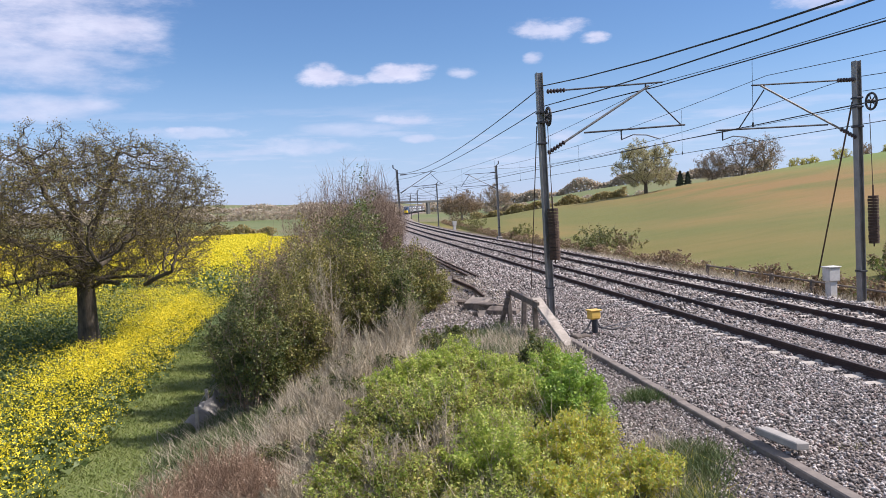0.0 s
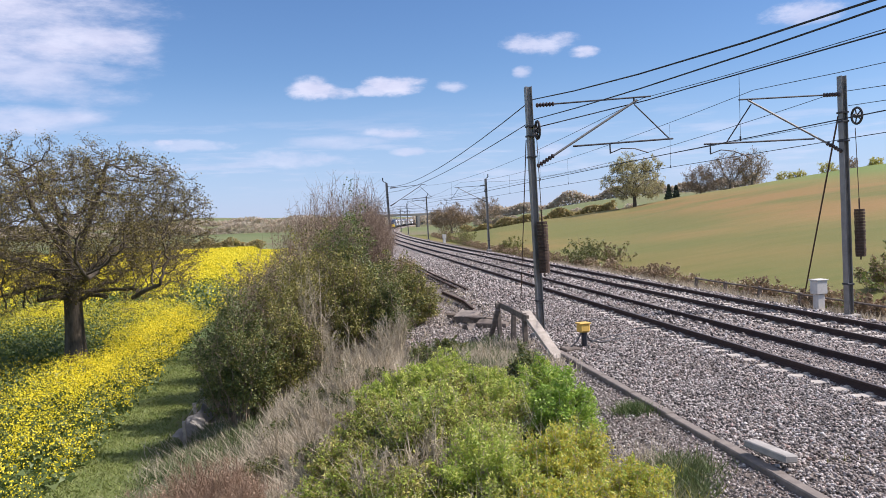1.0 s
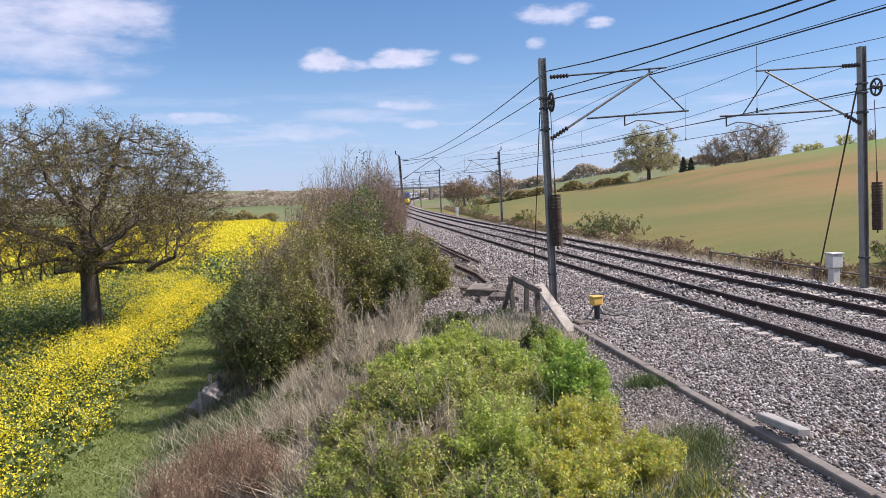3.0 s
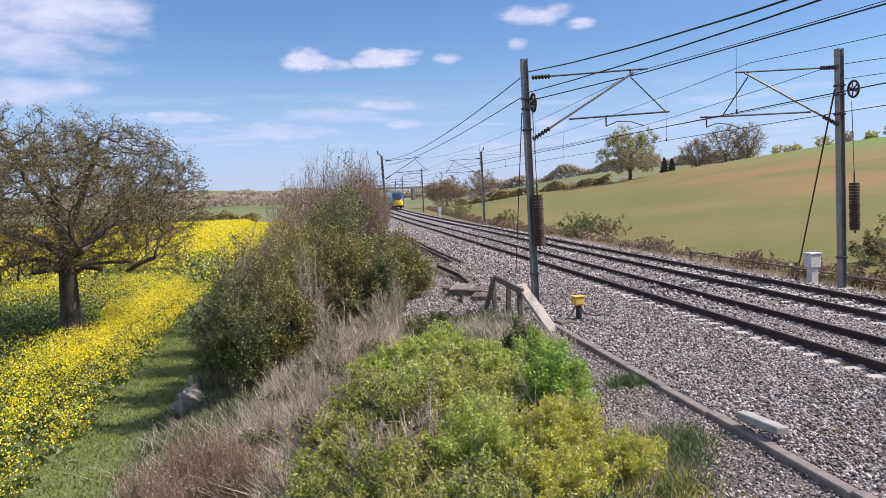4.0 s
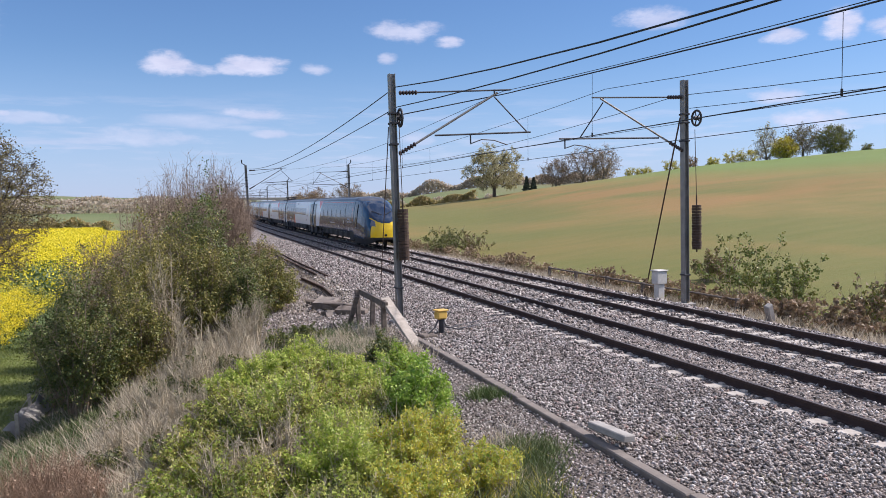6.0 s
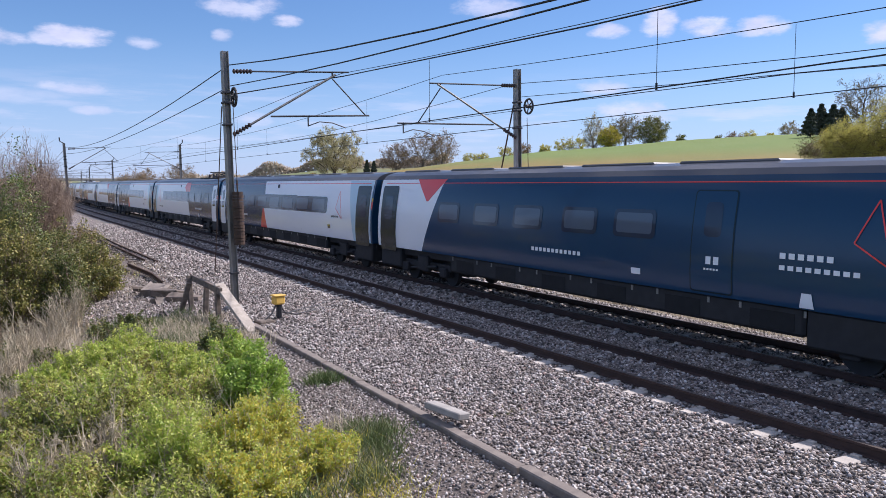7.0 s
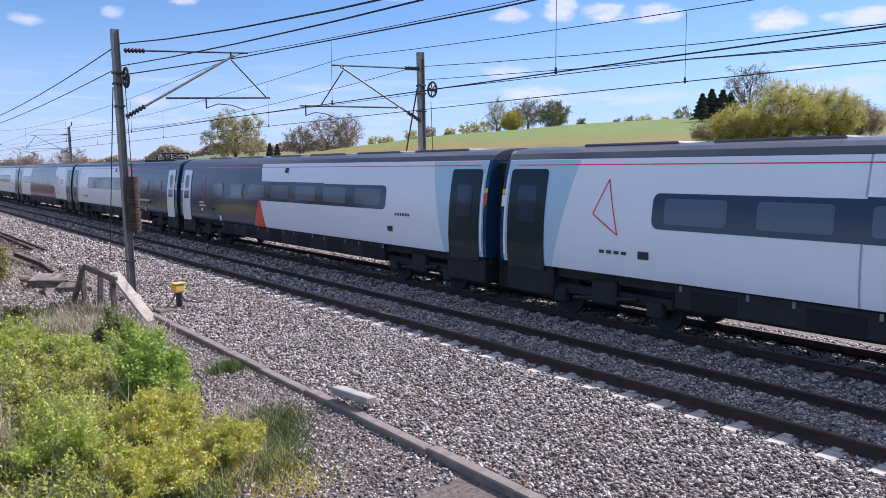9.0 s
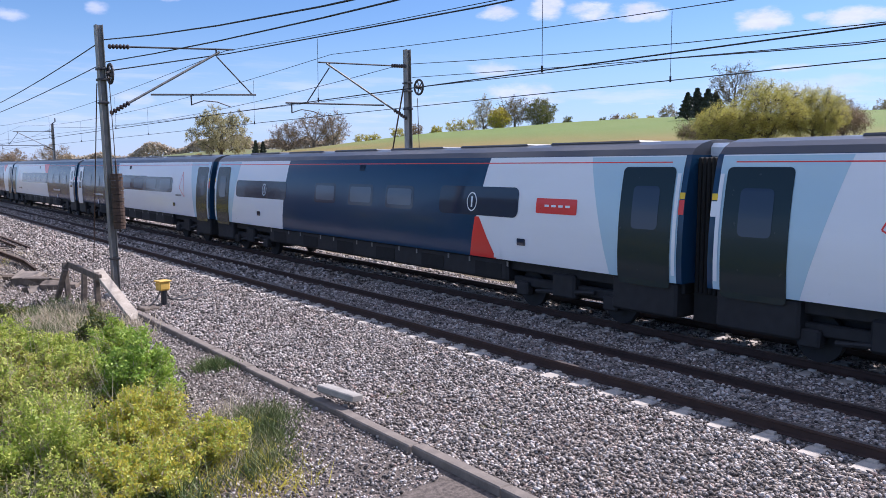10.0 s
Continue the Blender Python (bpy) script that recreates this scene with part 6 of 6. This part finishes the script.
def b_end(car, v, s):
    f = lambda q: v + s * q
    door(min(f(0.65), f(1.75)), max(f(0.65), f(1.75)), car, False)
    lay("notice", [(f(0.32), 2.35), (f(0.6), 2.35), (f(0.6), 2.7), (f(0.32), 2.7)], "pale", car, 0.012)
    lay("notice", [(f(0.36), 2.45), (f(0.56), 2.45), (f(0.56), 2.68), (f(0.36), 2.68)], "red", car, 0.016)


def band(car, v0, v1):
    """Dark glazed band with panes in it."""
    for side in (-1, 1):
        w = lay("window_band", round_rect(v0, v1, 2.13, 2.84, 0.16), "glass", car, 0.012, "continuous dark window band", (side,))
        n = max(1, round((v1 - v0) / 2.0))
        st = (v1 - v0) / n
        for i in range(n):
            a = v0 + i * st
            lay("pane", round_rect(a + 0.3, a + st - 0.3, 2.24, 2.74, 0.08), "pane", w, 0.017, "", (side,))


def basics(car, v0, v1):
    for v in (5.55, PITCH - 5.55):
        lay("lifting_bracket", [(v - 0.13, 1.13), (v + 0.13, 1.13), (v + 0.1, 1.36), (v - 0.1, 1.36)], "pale", car, 0.02)
    for v in (4.7, PITCH - 4.7):
        lay("socket_cover", round_rect(v - 0.14, v + 0.14, 1.5, 1.66, 0.02), "glass", car, 0.018)
        lay("number_patch", round_rect(11.8, 12.1, 3.2, 3.38, 0.02), "glass", car, 0.018)
    shell(v0, v1, car)
    underframe(v0, v1, car)
    bogie(3.5, car)
    bogie(20.36, car)
    gangway(PITCH, car)


def carriage_white_first(emblem_behind=False):
    car = new("train_carriage")
    tagged(car, "express carriage, white leading half, navy rear half, red accent", "train carriage", "carriages of the train")
    basics(car, GAP, PITCH - GAP)
    a_end(car, 0, 1)
    lay("pale_panel", [(8.99, 2.87), (14.1, 2.87), (14.3, 3.54), (8.99, 3.54)], "pale", car, 0.004)
    lay("pale_panel", [(8.99, 1.105), (13.75, 1.105), (14.15, 2.13), (8.99, 2.13)], "pale", car, 0.004)
    lay("red_accent", [(13.62, 1.105), (14.72, 1.105), (14.3, 2.12), (14.1, 2.12)], "red", car, 0.007, "red slanted accent")
    outline_triangle(PITCH - 3.75 if emblem_behind else 3.3, car)
    if emblem_behind:
        bars(PITCH - 3.5, PITCH - 2.95, 1.82, 1.9, car, n=6)
        bars(PITCH - 3.75, PITCH - 2.95, 1.68, 1.76, car, n=9)
        lay("socket_cover", round_rect(PITCH - 3.45, PITCH - 3.15, 1.48, 1.6, 0.03), "pale", car, 0.02)
    bars(3.7, 4.5, 1.98, 2.06, car, "roof", 6)
    band(car, 5.0, 15.6)
    for v in (15.9, 18.05):
        window(v, v + 1.35, car)
    if not emblem_behind:
        window(20.0, 21.3, car)
        bars(17.2, 19.3, 1.64, 1.74, car, n=13)
    b_end(car, PITCH, -1)
    roof_gear(car, 2.0, 21)
    return car


def carriage_navy_first(panto):
    car = new("train_carriage")
    tagged(car, "express carriage, navy leading half" + (" with lowered pantograph on the roof" if panto else ", white rear half, red top accent"), "train carriage", "carriages of the train")
    basics(car, GAP, PITCH - GAP)
    b_end(car, 0, 1)
    for v in (2.8, 4.95, 7.0):
        window(v, v + 1.38, car)
    bars(4.7, 6.75, 1.64, 1.75, car, n=13)
    a_end(car, PITCH, -1)
    lay("pale_panel", [(9.3, 2.87), (14.9, 2.87), (14.9, 3.54), (9.9, 3.54)], "pale", car, 0.004)
    lay("pale_panel", [(8.55, 1.105), (14.9, 1.105), (14.9, 2.13), (8.95, 2.13)], "pale", car, 0.004)
    lay("red_accent", [(8.7, 2.87), (10.0, 2.87), (10.5, 3.18), (10.1, 3.53), (8.7, 3.53)] if panto else [(9.0, 2.87), (9.7, 2.87), (10.7, 3.53), (8.8, 3.53)], "red", car, 0.007, "red accent at the roof edge")
    band(car, 9.1, 19.0)
    outline_triangle(PITCH - 4.0, car)
    bars(19.6, 20.4, 1.55, 1.62, car, "roof", 4)
    roof_gear(car, 8.5 if panto else 2, 21)
    if panto:
        pantograph(4.4, car)
    return car


def carriage_both_white():
    car = new("train_carriage")
    tagged(car, "express carriage with navy middle between white ends, red plaque", "train carriage", "carriages of the train")
    basics(car, GAP, PITCH - GAP)
    a_end(car, 0, 1)
    a_end(car, PITCH, -1)
    lay("navy_panel", [(6.55, 1.105), (17.2, 1.105), (16.9, 3.54), (6.05, 3.54)], "navy", car, 0.008, "navy middle panel")
    lay("red_accent", [(5.6, 1.105), (6.6, 1.105), (6.4, 2.1), (6.25, 2.1)], "red", car, 0.011)
    lay("plaque", round_rect(3.0, 4.25, 2.28, 2.62, 0.04), "red", car, 0.014, "red name plaque with plain bars")
    bars(3.2, 4.05, 2.43, 2.48, car, "pale", 4)
    for side in (-1, 1):
        lay("window_band", round_rect(4.85, 7.9, 2.13, 2.84, 0.16), "glass", car, 0.014, "dark window", (side,))
        lay("window_band", round_rect(16.9, 21.3, 2.16, 2.8, 0.16), "glass", car, 0.014, "dark window band", (side,))
    for v, z, r in ((6.55, 2.46, 0.24), (4.42, 2.44, 0.12), (18.7, 2.48, 0.22)):
        ring = [(v + r * 0.8 * math.cos(q * math.pi / 12), z + r * math.sin(q * math.pi / 12)) for q in range(25)]
        for p, q in zip(ring, ring[1:]):
            pi, qi = [((a[0] - v) * 0.86 + v, (a[1] - z) * 0.86 + z) for a in (p, q)]
            lay("emblem_ring", [p, q, qi, pi], "pale", car, 0.02, "", (-1,))
        lay("emblem_bar", [(v - 0.03, z - r * 0.55), (v + 0.03, z - r * 0.55), (v + 0.03, z + r * 0.55), (v - 0.03, z + r * 0.55)], "pale", car, 0.02, "", (-1,))
    for v in (9.1, 11.2, 13.4):
        window(v, v + 1.4, car)
    roof_gear(car, 2, 21)
    return car


def nose_width(u):
    return float(np.interp(u, (0, 0.08, 0.25, 0.5, 0.9, 1.5, 2.4, 3.6, 5.0), (0.62, 0.80, 0.95, 1.07, 1.17, 1.26, 1.33, 1.36, 1.365)))


def nose_top(u):
    return float(np.interp(u, (0, 0.08, 0.25, 0.55, 1.0, 1.6, 2.2, 2.8, 3.4, 4.2, 5.0), (1.95, 2.08, 2.22, 2.38, 2.66, 3.02, 3.34, 3.58, 3.73, 3.83, 3.86)))


def nose_low(u):
    return float(np.interp(u, (0, 0.3, 1.2, 3.0, 5.0), (0.66, 0.45, 0.25, 0.25, 0.3)))


def driving_car():
    car = new("driving_carriage")
    tagged(car, "streamlined navy driving carriage with bright yellow nose", "train carriage", "carriages of the train")
    end = FIRST - GAP
    shell(5.0, end, car)
    us = np.concatenate([[0, 0.02, 0.05], np.arange(0.08, 1.2, 0.04), np.arange(1.2, 5.0, 0.1), [5.0]])
    prof = [(0.62, 1.22), (0.8, 1.27), (0.95, 1.30)] + [(z, w) for z, w in SECTION]
    zz = sorted({z for z, w in prof} | set(np.linspace(0.65, 3.84, 62)))
    ww = np.interp(zz, [p[0] for p in prof], [p[1] for p in prof])
    n = len(zz)

    def pt(u, i, s):
        lo, hi = nose_low(u), nose_top(u)
        z = lo + (zz[i] - 0.62) / (3.86 - 0.62) * (hi - lo)
        soft = 1 - 0.35 * max(0.0, 1 - u / 1.2) * max(0.0, (zz[i] - 2.4) / 1.5)
        return Vector((s * ww[i] / 1.365 * nose_width(u) * soft, u, z))

    groups = {k: bmesh.new() for k in ("navy", "signal_yellow", "glass", "roof", "under", "lamp")}

    def kind(c):
        x, u, z = abs(c.x), c.y, c.z
        top = nose_top(u)
        edge = 1.86 + 0.52 * (x / 1.05) ** 2.4       # lower rim of the dark visor
        if z < 0.82 and u < 1.6 or z < 0.7:
            return "under"
        if 0.72 < x and 1.62 + 0.25 * (x - 0.72) < z < edge - 0.07 and u < 0.66:
            return "lamp"
        if z < edge and (u < 0.42 or edge - 0.09 < z) and u < 0.95:
            return "signal_yellow"
        if u < 2.55 and z >= edge and z > top - 0.62 - 0.1 * u and x < 1.06 - 0.09 * u:
            return "glass"
        if u > 2.5 and z > 3.5:
            return "roof"
        return "navy"

    faces = []
    for a, b in zip(us, us[1:]):
        for s in (-1, 1):
            for i in range(n - 1):
                faces.append([pt(a, i, s), pt(b, i, s), pt(b, i + 1, s), pt(a, i + 1, s)][::s])
    for i in range(n - 1):
        faces.append([pt(0, i, -1), pt(0, i, 1), pt(0, i + 1, 1), pt(0, i + 1, -1)][::-1])
    for f in faces:
        c = sum(f, Vector()) / 4
        bm = groups[kind(c)]
        vs = [bm.verts.new(p) for p in f]
        bm.faces.new(vs)
    names = {"navy": ("nose_shell", "navy painted nose"), "signal_yellow": ("yellow_front", "bright yellow warning panel"), "glass": ("windscreen", "dark raked windscreen"), "roof": ("cab_roof", "dark cab roof"),
             "under": ("valance", "black lower valance"), "lamp": ("headlight", "clear headlight cluster")}
    for k, bm in groups.items():
        bmesh.ops.remove_doubles(bm, verts=bm.verts, dist=0.002)
        bmesh.ops.recalc_face_normals(bm, faces=bm.faces)
        part(names[k][0], bm, M[k], car, names[k][1], smooth=True)
    for s in (-1, 1):
        pts = [Vector((s * 0.15, 0.62, 2.48)), Vector((s * 0.6, 1.05, 2.68)), Vector((s * 0.75, 1.2, 2.72))]
        link("wiper", mesh_from("wiper", *tube(pts, 0.022, 5), [M["bellows"]]), car)
    bm = bmesh.new()
    rod(bm, (0, 0.03, 0.98), (0, -0.06, 0.98), 0.09, seg=14)
    part("coupler", bm, M["bellows"], car, "dark coupler opening")
    # cab door, livery, windows
    lay("cab_door", round_rect(3.75, 4.4, 1.3, 3.25, 0.08), "green_black", car, 0.012)
    outline_triangle(5.15, car)
    bars(6.2, 7.35, 1.99, 2.1, car, n=6)
    bars(5.7, 7.35, 1.78, 1.87, car, n=9)
    bars(3.85, 4.3, 1.42, 1.5, car, n=5)
    for v in (10.5, 12.45, 14.65, 16.75, 18.95):
        window(v, v + 1.35, car)
    bars(13.0, 15.1, 1.6, 1.7, car, n=12)
    lay("luggage_door", round_rect(8.35, 9.45, 1.15, 3.25, 0.08), "green_black", car, 0.010, "flush navy luggage door")
    lay("door_skin", round_rect(8.38, 9.42, 1.18, 3.22, 0.07), "navy", car, 0.014)
    lay("door_window", round_rect(8.68, 9.12, 2.3, 3.0, 0.1), "glass", car, 0.018)
    bars(8.7, 9.1, 1.74, 1.9, car, n=2)
    bars(8.7, 9.1, 1.62, 1.66, car, n=5)
    lay("socket_cover", round_rect(10.9, 11.2, 1.34, 1.48, 0.02), "pale", car, 0.016)
    lay("lifting_bracket", [(6.55, 1.13), (6.85, 1.13), (6.8, 1.4), (6.6, 1.4)], "pale", car, 0.02)
    lay("pale_panel", [(21.4, 1.105), (end - 0.02, 1.105), (end - 0.02, 3.54), (20.1, 3.54)], "pale", car, 0.004, "white end panel")
    lay("red_accent", [(21.05, 2.8), (21.15, 2.8), (22.0, 3.54), (20.0, 3.54)], "red", car, 0.008, "red triangle at the roof edge")
    door(FIRST - 1.82, FIRST - 0.55, car, True)
    underframe(5.0, end, car, 6.8, 19.6)
    bogie(4.6, car)
    bogie(21.6, car)
    gangway(FIRST, car)
    roof_gear(car, 8, 22)
    return car


S65, SPEED = 29.3, 53.95


def on_track(s):
    d = float(drift(s))
    return FAR + d, -math.degrees(math.atan(max(0.0, s - CURVE_FROM) / CURVE_R))


def build_train():
    lead = driving_car()
    p, p6, q, qp, b = carriage_white_first(), carriage_white_first(True), carriage_navy_first(False), carriage_navy_first(True), carriage_both_white()
    far = Matrix.Translation((0, 0, 0))
    order = [lead, p, qp, copy_thing(p, far), q, p6, copy_thing(qp, far), b, copy_thing(p, far), copy_thing(q, far), copy_thing(lead, far)]
    return order


TRAIN = build_train()


def motions():
    """The train runs along the farther track towards and past the camera."""
    for i, car in enumerate(TRAIN):
        rows = []
        for k in range(41):
            t = k * 0.25
            nose = S65 + SPEED * (6.5 - t)
            front = nose + (0 if i == 0 else FIRST + PITCH * (i - 1))
            back = i == len(TRAIN) - 1
            length = FIRST if i in (0, len(TRAIN) - 1) else PITCH
            (xa, _), (xb, _) = on_track(front), on_track(front + length)
            h = -math.degrees(math.atan2(xb - xa, length))
            if back:
                rows.append((t, pose(xb, front + length, 0, 0, 0, h + 180)))
            else:
                rows.append((t, pose(xa, front, 0, 0, 0, h)))
        walk(car, rows)


motions()
